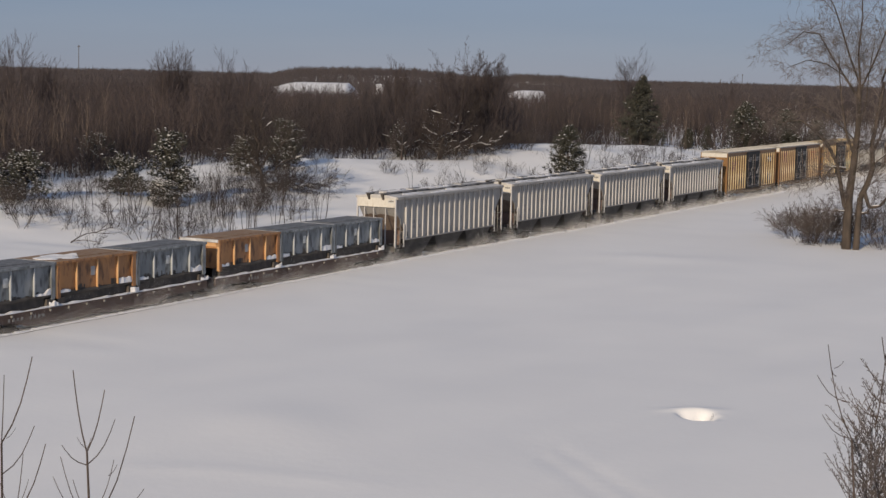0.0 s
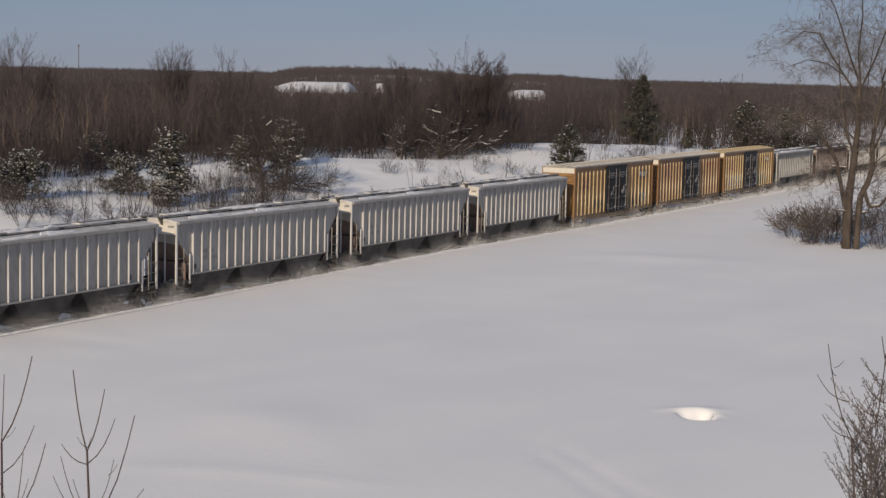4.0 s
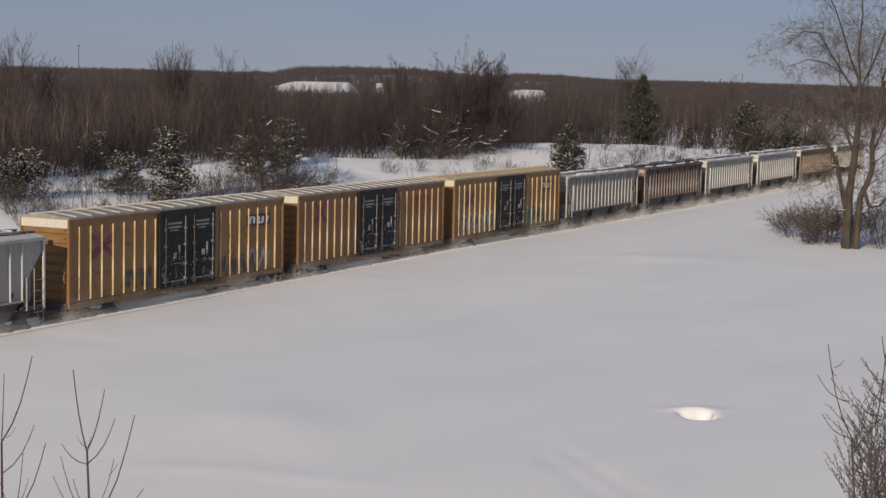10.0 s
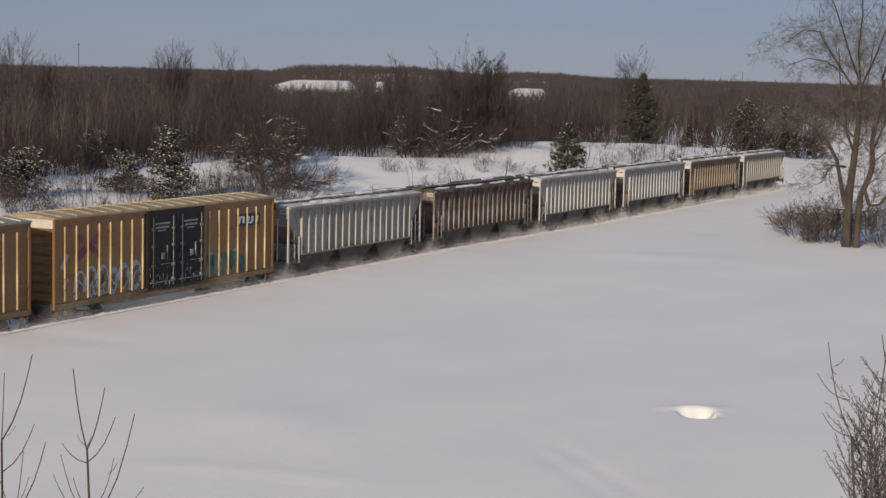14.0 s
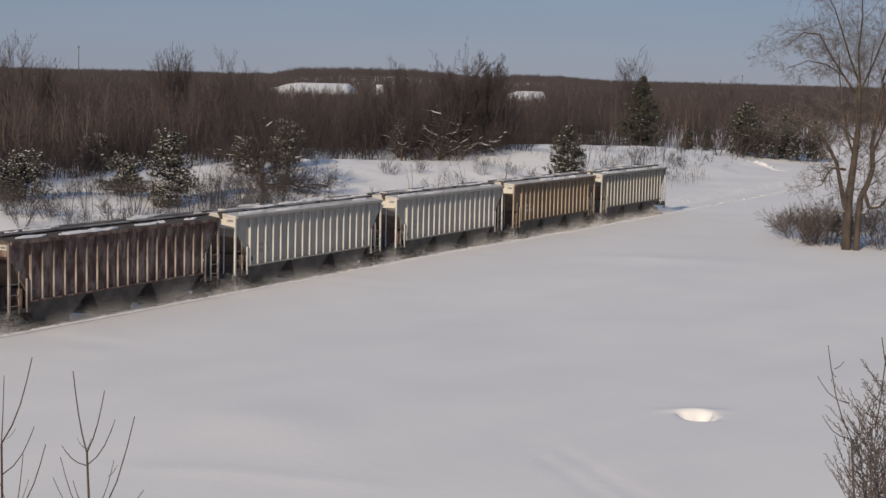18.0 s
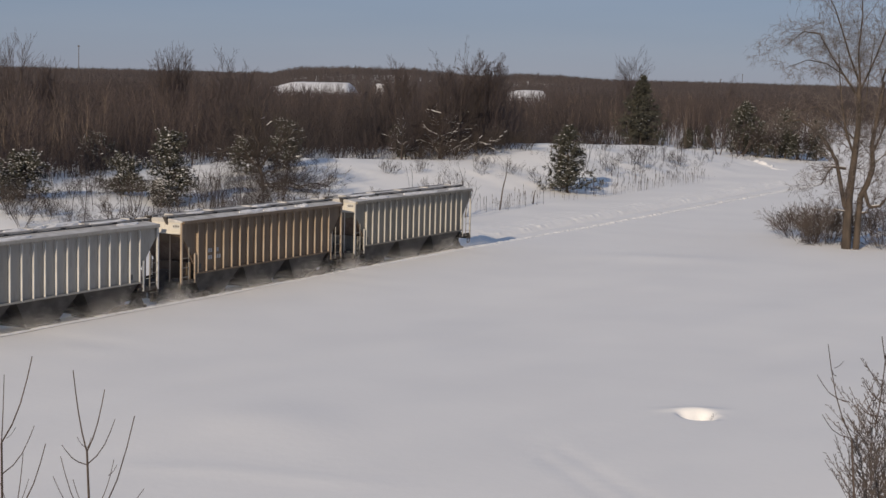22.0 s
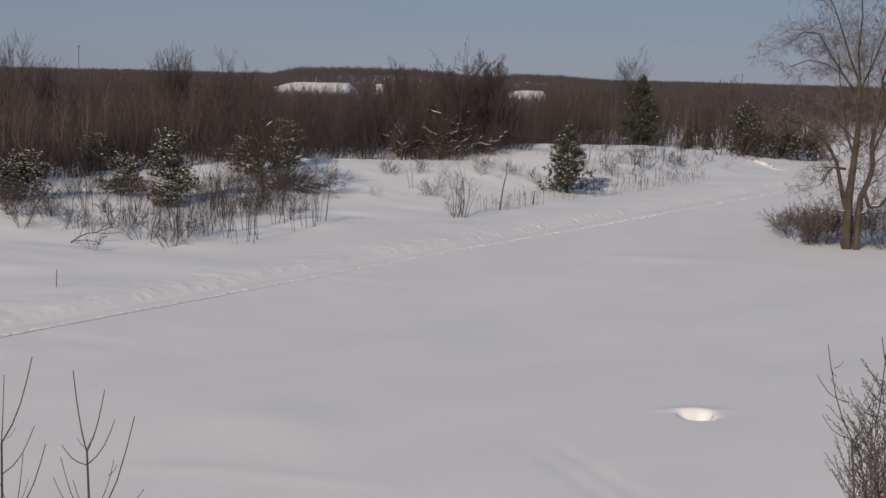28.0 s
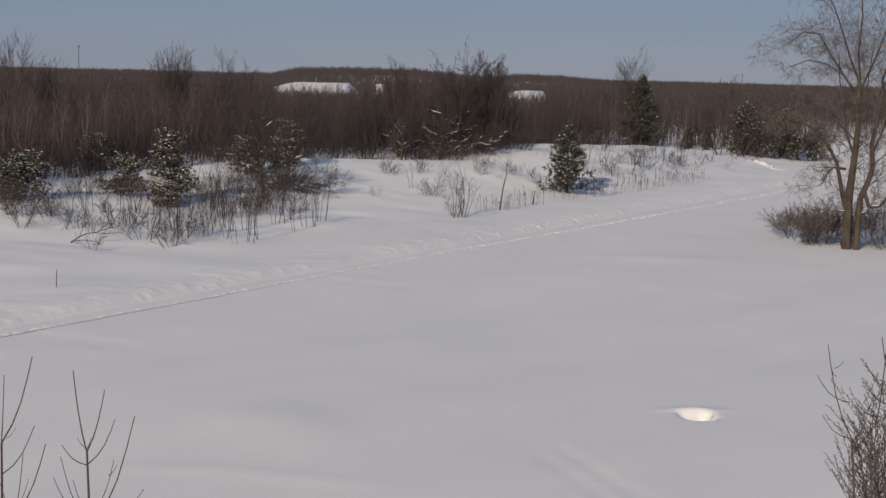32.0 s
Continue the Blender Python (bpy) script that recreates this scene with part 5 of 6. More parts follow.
def build_mounds():
    """Snow-covered spoil heaps in the far woods."""
    for x, y, w, d, h, a in MOUNDS:
        X, Y = np.meshgrid(np.linspace(-w, w, 61), np.linspace(-d, d, 21), indexing="ij")
        lip = 0.62 + 0.38 * ease((X + w) / (0.6 * w))
        Z = h * lip * ease((w - X) / (0.30 * w)) ** 0.8 * ease((d - np.abs(Y)) / (0.85 * d)) + 0.25 * drift(X, Y, 5, 61) - 0.6
        m, k = X.shape
        idx = np.arange(m * k).reshape(m, k)
        q = np.stack((idx[:-1, :-1].ravel(), idx[1:, :-1].ravel(), idx[1:, 1:].ravel(), idx[:-1, 1:].ravel()), 1)
        ob = new("spoil_mound", fast_mesh("spoil_mound", np.stack((X.ravel(), Y.ravel(), Z.ravel()), 1), q, PACKED))
        ob.location = (x, y, 0.4)
        tagged(ob, "flat-topped snow-covered heap in the far woods", "snow heap", "far snow heaps")


build_mounds()


def conifer(kind, seed, height, reach, label, snow=0.5, round_=0.75, cat="pine tree"):
    """An evergreen: trunk, boughs, tufts of needles and clumps of snow."""
    rng = np.random.RandomState(seed)
    tree = tagged(new(kind), label, cat, "evergreens along the line")
    trunk, boughs, tuft_p, tuft_d = [], [], [], []
    steps = 8
    for i in range(steps):
        a, b = i / steps, (i + 1) / steps
        trunk.append((np.array((0, 0, -0.3 + (height + 0.3) * a)), np.array((0, 0, -0.3 + (height + 0.3) * b)), 0.022 * height * (1 - a) + 0.012, 0.022 * height * (1 - b) + 0.012))
    whorls = int(9 + height * 1.9)
    for w in range(whorls):
        f = 0.06 + 0.92 * w / whorls
        for j in range(rng.randint(5, 8)):
            az = rng.rand() * 6.283
            ln = reach * (1 - f) ** round_ * rng.uniform(0.45, 1.18) * (1 + 0.22 * math.sin(3 * az + seed)) + 0.12
            d = np.array((math.cos(az), math.sin(az), rng.uniform(-0.05, 0.35) + 0.45 * f))
            d /= np.linalg.norm(d)
            p = np.array((0, 0, height * f))
            q = p + d * ln
            boughs.append((p, q, 0.012 + 0.006 * ln, 0.006))
            m = int(3 + ln * 4)
            for t in range(m):
                u = 0.25 + 0.78 * (t + rng.rand()) / m
                tuft_p.append(p + (q - p) * u + rng.normal(0, 0.07 * (0.4 + ln), 3))
                tuft_d.append(d)
    bare("trunk", trunk, BARK, tree, 6)
    bare("branchwork", boughs, TWIG, tree, 3)
    P, D = np.array(tuft_p), np.array(tuft_d)
    k, spikes = len(P), 11
    ln = rng.uniform(0.16, 0.34, (k, spikes, 1)) * (0.7 + 0.12 * height)
    dirs = D[:, None, :] * 0.7 + rng.normal(0, 0.75, (k, spikes, 3))
    dirs /= np.linalg.norm(dirs, axis=2, keepdims=True)
    side = np.cross(dirs, rng.normal(0, 1, (k, spikes, 3)))
    side /= np.linalg.norm(side, axis=2, keepdims=True) + 1e-9
    root = P[:, None, :] - dirs * ln * 0.15
    tip = root + dirs * ln
    wd = ln * 0.075
    mid = root + dirs * ln * 0.45
    v = np.stack((root, mid - side * wd, tip, mid + side * wd), 2).reshape(-1, 3)
    f = np.arange(len(v)).reshape(-1, 4)
    part("foliage", fast_mesh("foliage", v, f, NEEDLE), NEEDLE, tree, "dark green needles")
    if snow:
        P = np.concatenate((P, P + rng.normal(0, 0.1, P.shape)))
        m = rng.rand(2 * k) < snow * 0.5
        C = P[m] * (1.04, 1.04, 1) + (0, 0, 0.10) + rng.normal(0, 0.06, (m.sum(), 3))
        R = rng.uniform(0.02, 0.065, len(C)) * (0.75 + 0.09 * height)
        oct_v = (1.5, 1.5, 0.8) * np.array(((1, 0, 0.1), (0.3, 0.9, 0), (-0.8, 0.5, 0.1), (-0.8, -0.5, 0), (0.3, -0.9, 0.1), (0, 0, 0.65), (0, 0, -0.35)))
        oct_f = np.array([(i, (i + 1) % 5, 5) for i in range(5)] + [((i + 1) % 5, i, 6) for i in range(5)])
        v = (oct_v[None] * R[:, None, None] * rng.uniform(0.7, 1.4, (len(C), 1, 3)) + C[:, None, :]).reshape(-1, 3)
        f = (oct_f[None] + (np.arange(len(C)) * 7)[:, None, None]).reshape(-1, 3)
        tagged(part("snow_cover", fast_mesh("snow_cover", v, f, PACKED), PACKED, tree), "snow caught on the boughs", kind="stuff")
    return tree


def build_evergreens():
    snowy = "snow-laden young pine on the bank behind the railway"
    for s, n, h, w, sn, seed in ((87, 72.5, 2.9, 2.2, 1.1, 1), (84.8, 73.5, 2.4, 1.9, 1.1, 2), (110.3, 84.7, 3.0, 1.9, 1.0, 3), (95.0, 70.6, 2.7, 1.7, 1.1, 4),
                                 (95.6, 67.2, 4.7, 2.0, 1.15, 5), (93.2, 66, 1.6, 1.1, 2.2, 6), (141.8, 73.7, 3.1, 1.2, 0.7, 7), (118.5, 72, 3.9, 2.0, 0.9, 8), (113.5, 72.5, 2.8, 1.7, 0.7, 9)):
        set_at(conifer("pine_tree", seed, h, w, snowy, sn, 0.5), s, n, seed * 57)
    set_at(conifer("pine_tree", 20, 5.9, 2.5, "dark dense young pine with snow on its tips", 0.45, 0.85), 134.9, 53.7, 20)
    set_at(conifer("spruce_tree", 21, 9.2, 3.7, "tall dark green spruce before the woods", 0.04, 0.9, cat="spruce tree"), 200, 70, 50)
    for s, n, h, w, seed in ((224.8, 69, 3.4, 0.9, 22), (224.3, 71.5, 2.8, 0.9, 23), (226, 72.3, 2.4, 0.8, 24)):
        set_at(conifer("spruce_tree", seed, h, w, "small dark spruce at the wood's edge", 0.1, cat="spruce tree"), s, n, seed * 31)
    for s, n, h, w, seed in ((214, 61, 6.4, 2.6, 25), (219, 62, 7.0, 2.7, 26), (217.3, 56.2, 6.4, 2.7, 27), (222, 57.0, 6.0, 2.6, 28), (213.5, 58.4, 4.6, 2.3, 29), (223, 53.5, 5.4, 2.4, 30)):
        set_at(conifer("pine_tree", seed, h, w, "broad snow-dusted pine beside the railway", 0.5, 0.7), s, n, seed * 77)


build_evergreens()


def build_bank_trees():
    g = "bare trees at the wood's edge"
    wood = (DARKTWIG, BRUSH)

    def shaped(seed, s, n, main, label, snow, per):
        """A tree on hand-set limbs: across, away, up; fine shoots spring from each."""
        rng = np.random.RandomState(seed)
        def bent(pts):
            out = [np.array(pts[0], float)]
            for a, b in zip(pts, pts[1:]):
                a, b = np.array(a, float), np.array(b, float)
                for u in (0.33, 0.67):
                    out.append(a + (b - a) * u + rng.normal(0, 0.075, 3) * np.linalg.norm(b - a))
                out.append(b)
            return out

        main = [(bent(pts), r0, r1) for pts, r0, r1 in main]
        heavy = [q for pts, r0, r1 in main for q in polyline(pts, r0, r1)]
        fine = []

        def shoot(p, d, length, r, level):
            for i in range(3):
                d = d + rng.normal(0, 0.2, 3) + np.array((0, 0, 0.05))
                d /= np.linalg.norm(d)
                q = p + d * length / 3
                fine.append((p, q, r, r * 0.8))
                if level < 2:
                    for c in range(2):
                        side = np.cross(d, rng.normal(0, 1, 3))
                        shoot(q, d * 0.8 + side / (np.linalg.norm(side) + 1e-9) * 0.6, length * rng.uniform(0.4, 0.65), max(r * 0.6, 0.007), level + 1)
                p, r = q, max(r * 0.8, 0.007)

        for p, q, ra, rb in heavy:
            for c in range(per if rng.rand() < 0.45 else 0):
                side = np.cross(q - p, rng.normal(0, 1, 3))
                d = (q - p) / np.linalg.norm(q - p) * 0.75 + side / (np.linalg.norm(side) + 1e-9) * 0.65 + np.array((0, 0, 0.15))
                shoot(p + (q - p) * rng.rand(), d / np.linalg.norm(d), rng.uniform(0.7, 1.7), min(0.02, ra * 0.4), 0)
        ob = tagged(new("bare_tree"), label, "tree", g)
        k = len(main[0][0]) - 1
        bare("trunk", heavy[:k], DARKTWIG, ob, 7)
        for pts, r0, r1 in main[1:]:
            bare("limb", polyline(pts, r0, r1), DARKTWIG, ob, 6)
        bare("crown", fine, DARKTWIG, ob, 3)
        laid = [(p + (0, -0.02, ra * 0.7 + 0.018), q + (0, -0.02, rb * 0.7 + 0.018), ra * 0.5 + 0.022, rb * 0.5 + 0.018) for p, q, ra, rb in heavy[k:] if abs(q[2] - p[2]) < 0.62 * np.linalg.norm(q - p) and rng.rand() < snow]
        laid += [(p + (0, 0, ra), q + (0, 0, rb), ra + 0.006, rb + 0.006) for p, q, ra, rb in fine if ra > 0.009 and abs(q[2] - p[2]) < 0.5 * np.linalg.norm(q - p) and rng.rand() < snow * 0.35]
        tagged(bare("snow_load", laid, PACKED, ob, 5), "snow lying along the limbs", kind="stuff")
        set_at(ob, s, n)

    def tree(seed, s, n, h, r, label, snow=0.0, **k):
        segs = limbs(seed, h, r, **k)
        set_at(split_tree("bare_tree", segs, 0.035, (TWIG, BRUSH) if 230 <= seed < 260 else wood, label, "tree", g, snow, seed), s, n, seed * 41)
    # spreading dark tree whose limbs reach low over the snow
    shaped(201, 108.5, 67.8, (
        (((0, 0, -0.3), (-0.15, 0, 1.2), (-0.45, 0.1, 2.5), (-0.65, 0.2, 4.2), (-0.8, 0.2, 6.0)), 0.16, 0.04),
        (((-0.3, 0, 1.5), (0.7, -0.2, 2.6), (1.7, -0.3, 3.6), (2.4, -0.3, 4.7)), 0.09, 0.025),
        (((-0.05, 0, 0.8), (1.1, -0.2, 1.6), (2.5, -0.3, 2.3), (3.8, -0.3, 2.7)), 0.08, 0.02),
        (((0.1, 0, 0.2), (1.7, -0.3, 0.42), (3.5, -0.5, 0.36), (5.2, -0.5, 0.1)), 0.09, 0.02),
        (((0.2, -0.2, 0.1), (1.9, -0.7, 0.2), (3.9, -1.0, 0.1), (5.0, -1.1, 0.3)), 0.06, 0.02),
        (((-0.3, 0, 1.4), (-1.3, -0.2, 2.3), (-2.6, -0.4, 2.8), (-4.0, -0.5, 2.3)), 0.07, 0.015),
        (((-0.45, 0, 2.4), (-1.4, 0.2, 3.6), (-2.2, 0.2, 5.0)), 0.06, 0.015),
        (((-0.55, 0.1, 3.2), (0.2, 0.3, 4.6), (0.8, 0.4, 6.0)), 0.055, 0.015)), "dark spreading bare tree with low limbs", 0.25, 5)
    # gnarled tree at the wood's edge with thick snow along its limbs
    shaped(202, 142.6, 67.9, (
        (((0, 0, -0.5), (0.1, 0, 1.5), (0.2, 0.1, 3.0), (0.5, 0.1, 4.1), (1.0, 0.1, 4.7)), 0.13, 0.04),
        (((0.08, 0, 1.2), (-0.9, -0.3, 1.5), (-1.8, -0.5, 1.8), (-2.7, -0.6, 2.25)), 0.07, 0.03),
        (((0.2, 0, 2.8), (-0.6, -0.3, 3.0), (-1.2, -0.4, 3.35), (-2.5, -0.5, 4.1)), 0.065, 0.03),
        (((0.05, 0, 0.4), (0.9, -0.3, 0.5), (1.6, -0.5, 0.9), (2.3, -0.6, 1.8)), 0.07, 0.03),
        (((0.1, 0, 1.0), (1.9, -0.3, 1.15), (3.1, -0.5, 1.05), (4.0, -0.6, 1.5)), 0.06, 0.025),
        (((2.2, -0.3, 1.1), (3.4, -0.5, 1.4), (4.2, -0.6, 1.9), (4.8, -0.7, 2.6)), 0.05, 0.025),
        (((0, 0, 0.3), (-1.3, -0.4, 0.35), (-2.4, -0.6, 0.7)), 0.06, 0.025),
        (((0, 0, 0.6), (-1.5, -0.3, 0.95), (-3.2, -0.4, 1.2), (-4.4, -0.5, 1.0)), 0.06, 0.025),
        (((0.15, 0, 2.0), (1.1, 0.2, 3.0), (1.6, 0.2, 4.2)), 0.05, 0.02)), "gnarled bare tree with thick snow on its limbs", 0.85, 3)
    # dense fan-shaped clump
    for i, (ts, tn) in enumerate(((150, 68.6), (153, 70.1), (148.4, 68.6), (156, 71.9), (151.5, 70))):
        tree(210 + i, ts, tn, 8.6 - 0.3 * i, 0.06, "tall fan-shaped bare tree in a dense clump", 0, stems=5, depth=3, kids=(13, 8, 5), angle=33, ratio=0.40, wobble=0.06, lift=0.05, lean=0.22, low=0.3, flare=0.7, least=0.0105)
    for i, (ts, tn, h) in enumerate(((142.4, 67.9, 8.6), (143.0, 69.9, 8.0), (141.2, 68.8, 7.6))):
        tree(216 + i, ts, tn, h, 0.075, "tall fan-shaped bare tree in a dense clump", 0, stems=2, depth=3, kids=(10, 6, 4), angle=28, ratio=0.44, wobble=0.08, lift=0.07, lean=0.2, low=0.5, flare=0.4, least=0.008)
    for i, (ts, tn, h) in enumerate(((143, 69.5, 6.6), (140, 68.5, 5.4), (147, 71.5, 7.6), (137, 70.5, 5.0))):
        tree(220 + i, ts, tn, h, 0.12, "bare tree with snow along its lower limbs", 0.4, stems=2, depth=3, kids=(13, 8, 5), angle=48, ratio=0.5, wobble=0.13, lift=0.04, lean=0.3, low=0.1, flare=0.4, least=0.010)
    for i, (ts, tn, h) in enumerate(((139, 98, 10.0), (137, 98, 9.2), (140.5, 98, 9.2), (149, 96, 8.6), (112, 93.6, 9.2), (115, 98.8, 9.0), (108, 95.8, 8.8), (128, 104.8, 7.8), (222, 79.5, 10.6), (224, 80, 10.2), (309, 90, 9), (116, 94.8, 8.6), (150, 98, 7.2), (150, 78, 7.6), (146, 76, 7.2))):
        tree(230 + i, ts, tn, h, 0.085, "tall slender bare tree over the brush wood", 0, stems=2, depth=3, kids=(14, 7, 4), angle=26, ratio=0.48, wobble=0.05, lift=0.10, lean=0.2, low=0.4, flare=0.5, least=0.008)
    # brown brush before the pine grove beside the line
    for i, (ts, tn, h) in enumerate(((209, 60, 4.6), (212, 58.5, 4.8), (214, 56.5, 4.6), (217, 54.6, 4.4), (221, 55, 4.8), (207, 62, 4.0), (225, 62, 6.5), (228, 59, 6.5))):
        tree(250 + i, ts, tn, h, 0.07, "brown leafless shrub before the pines", 0.06, stems=6, depth=2, kids=(10, 6), angle=28, ratio=0.45, wobble=0.1, lift=0.06, lean=0.45, low=0.2, flare=0.8, least=0.012)
build_bank_trees()


def build_saplings():
    rng = random.Random(31)
    g = "bare saplings on the bank"
    kinds = []
    for i in range(6):
        segs = limbs(300 + i, 3.3, 0.036, stems=1 + i % 3, depth=2, kids=(6, 3), angle=26, ratio=0.34, wobble=0.09, lift=0.03, lean=0.30, low=0.45, flare=0.6, least=0.006)
        kinds.append(split_tree("sapling", segs, 0.02, (DARKTWIG, DARKTWIG), "thin bare sapling rising from the snow", "sapling", g, by_stem=True))
    bushes = []
    for i in range(4):
        segs = limbs(320 + i, 1.9, 0.026, stems=6, depth=2, kids=(6, 4), angle=36, ratio=0.5, wobble=0.13, lift=0.03, lean=0.95, flare=0.3, least=0.0065)
        bushes.append(split_tree("bush", segs, 0.5, (DARKTWIG, DARKTWIG), "low leafless bush in the snow", "bush", "bushes on the bank", by_stem=True))
    used = set()

    def again(pool, s, n, size):
        ob = pool[rng.randrange(len(pool))]
        m = set_at(new("probe"), s, n, rng.uniform(0, 360), size)
        mat = m.matrix_basis.copy()
        bpy.data.objects.remove(m)
        if ob in used:
            c = copy_thing(ob, mat)
            c.scale = (size,) * 3
            return c
        used.add(ob)
        ob.matrix_basis = mat
        return ob

    # the thicket beyond the line
    for s, n, h in ((87.6, 68.3, 0.7), (94.3, 72.4, 0.8), (95.2, 72, 0.8), (84.7, 63.5, 0.8), (88.1, 64.3, 0.9), (95.2, 63.9, 0.85), (94.5, 64.3, 0.75), (91.8, 60, 0.9), (91.2, 60.8, 0.8), (90.4, 59.1, 0.95),
                    (81.2, 52.3, 0.6), (87, 58, 0.65), (81.7, 51.8, 0.65), (85.1, 53.2, 0.75), (92.9, 57.1, 0.9), (90.5, 54, 0.6), (93.4, 55, 0.85), (93.8, 54.6, 0.9), (93.4, 56.6, 0.9), (88.9, 56.7, 0.85),
                    (82.5, 52.8, 0.7), (104.4, 70.9, 0.6), (105, 70.2, 0.6), (80, 62, 0.6), (83, 61, 0.7), (86, 66, 0.7), (89, 58, 0.8), (87, 55, 0.75), (84, 55, 0.7), (90, 66, 0.7)):
        again(kinds, s, n, h)
    for i in range(26):
        s = rng.uniform(79, 99)
        again(kinds, s, rng.uniform(55, 68), rng.uniform(0.5, 0.95))
    for s, n, h in ((80.5, 66.7, 1.15), (79.4, 57.6, 1.15), (78.1, 54.8, 1.1), (80.8, 59.8, 1.0), (73.9, 57, 0.6), (82.1, 56.6, 0.9), (79.5, 56, 0.7), (84, 58.5, 0.9), (98, 62, 1.1), (100, 60, 1.0), (102, 63.5, 1.2), (107, 66.5, 1.5), (111, 66.5, 1.6), (112, 68.5, 1.7), (104, 64.5, 1.2)):
        again(bushes, s, n, h)
    for i in range(12):
        again(bushes, rng.uniform(77, 99), rng.uniform(57, 68), rng.uniform(0.6, 1.1))
    # along the bank and its crest
    for s, n, h in ((107.8, 51.1, 1.22), (108.2, 51.3, 1.12), (107.5, 51.4, 1.05), (108.4, 50.9, 0.85), (119.9, 60.9, 0.62), (132.4, 61.4, 0.5), (136, 60, 0.5), (115.4, 50.5, 0.35), (116, 51, 0.4), (152.3, 56.7, 0.8), (163, 56.5, 0.8), (177, 57.7, 0.9), (174, 59, 0.8), (154, 58, 0.7), (187, 59, 0.7)):
        again(kinds, s, n, h)
    for s, n, h in ((113, 60.6, 0.4), (123.6, 65.4, 0.75), (124.4, 65, 0.7), (118.1, 58.5, 0.75), (119, 58.4, 0.7), (132.3, 60.5, 0.7), (135.8, 59.2, 0.6), (134.8, 56.6, 0.7), (127.5, 64.1, 0.7), (151.7, 56.3, 1.0), (162.5, 56.2, 1.0), (161.6, 57.5, 1.1), (173.9, 56.6, 1.0), (160.6, 52.9, 0.5), (108.6, 51.8, 0.9), (116.8, 51.8, 0.45)):
        again(bushes, s, n, h)
    for i in range(20):
        again(bushes, rng.uniform(146, 205), rng.uniform(55, 63), rng.uniform(0.5, 1.05))
    for i in range(22):
        again(kinds, rng.uniform(146, 200), rng.uniform(56, 64), rng.uniform(0.4, 0.85))
    for i in range(40):
        s = rng.uniform(137, 152)
        again(bushes, s, rng.uniform(66.5, 72) - (s - 137) * 0.25, rng.uniform(0.7, 1.4))
    for ob in kinds + bushes:
        if ob not in used:
            for o in (*ob.children_recursive, ob):
                bpy.data.objects.remove(o)


build_saplings()


def build_fallen():
    fallen = tagged(new("fallen_branch"), "dark forked branch fallen on the snow", "branch")
    for pts, r0, r1 in ((((0, 0, 0.02), (0.3, 0.1, 0.24), (0.6, 0.15, 0.38), (1.0, 0.2, 0.45), (1.5, 0.3, 0.62), (1.9, 0.3, 0.7)), 0.026, 0.010),
                        (((0.05, 0, 0.08), (0.6, -0.2, 0.16), (1.2, -0.3, 0.1)), 0.022, 0.009),
                        (((0.35, 0.1, 0.28), (0.5, 0.2, 0.8), (0.55, 0.3, 1.5)), 0.016, 0.006),
                        (((1.1, 0.2, 0.5), (1.5, 0.1, 0.85), (1.7, 0.1, 1.15)), 0.014, 0.006),
                        (((0.8, 0.2, 0.42), (1.5, 0, 0.42), (2.1, -0.1, 0.5)), 0.013, 0.005),
                        (((0.9, 0.2, 0.44), (0.95, 0.3, 0.8), (1.15, 0.3, 1.1)), 0.012, 0.005)):
        bare("limb", polyline(pts, r0, r1), DARKTWIG, fallen, 5)
    set_at(fallen, 75.6, 59.8, 0, 1.4)


build_fallen()


def build_weeds():
    rng = np.random.RandomState(8)
    stalk = [tubes([(np.array((0, 0, -0.2)), np.array((0.04 * i, 0.02, 0.75)), 0.012, 0.01), (np.array((0.04 * i, 0.02, 0.75)), np.array((0.07 * i, 0.03, 1.0)), 0.028, 0.02)]) for i in (-2, -1, 0, 1, 2)]
    s = np.concatenate((rng.uniform(128, 168, 190), rng.uniform(111, 124, 40)))
    n = np.concatenate((50.3 + np.abs(rng.normal(0, 2.0, 190)), 50.8 + np.abs(rng.normal(0, 1.5, 40))))
    xy = np.stack(spot(s, n), 1)
    scatter("dry_weeds", stalk, xy, rng.uniform(0.4, 1.25, len(xy)), rng.rand(len(xy)) * 6.28, TWIG, "dry brown reed stalks standing in the snow", "weeds")
    bm = bmesh.new()
    add_rod(bm, (0, 0, -0.4), (0.03, 0, 0.8), 0.024, 6, 0.018)
    tagged(set_at(new("stake", mesh_of("stake", bm, BARK)), 59.8, 48.1), "thin dark wooden stake in the snow", "stake")
    for s, n, h in ((115.3, 51.3, 2.9), (122.4, 51.6, 1.1)):
        bm = bmesh.new()
        add_rod(bm, (0, 0, -0.4), (0.25 * h / 3, 0.1, h * 0.55), 0.06, 6, 0.045)
        add_rod(bm, (0.25 * h / 3, 0.1, h * 0.55), (0.55 * h / 3, 0.1, h), 0.045, 6, 0.03)
        tagged(set_at(new("snag", mesh_of("snag", bm, BARK)), s, n), "leaning dead pole in the snow", "dead pole")


build_weeds()


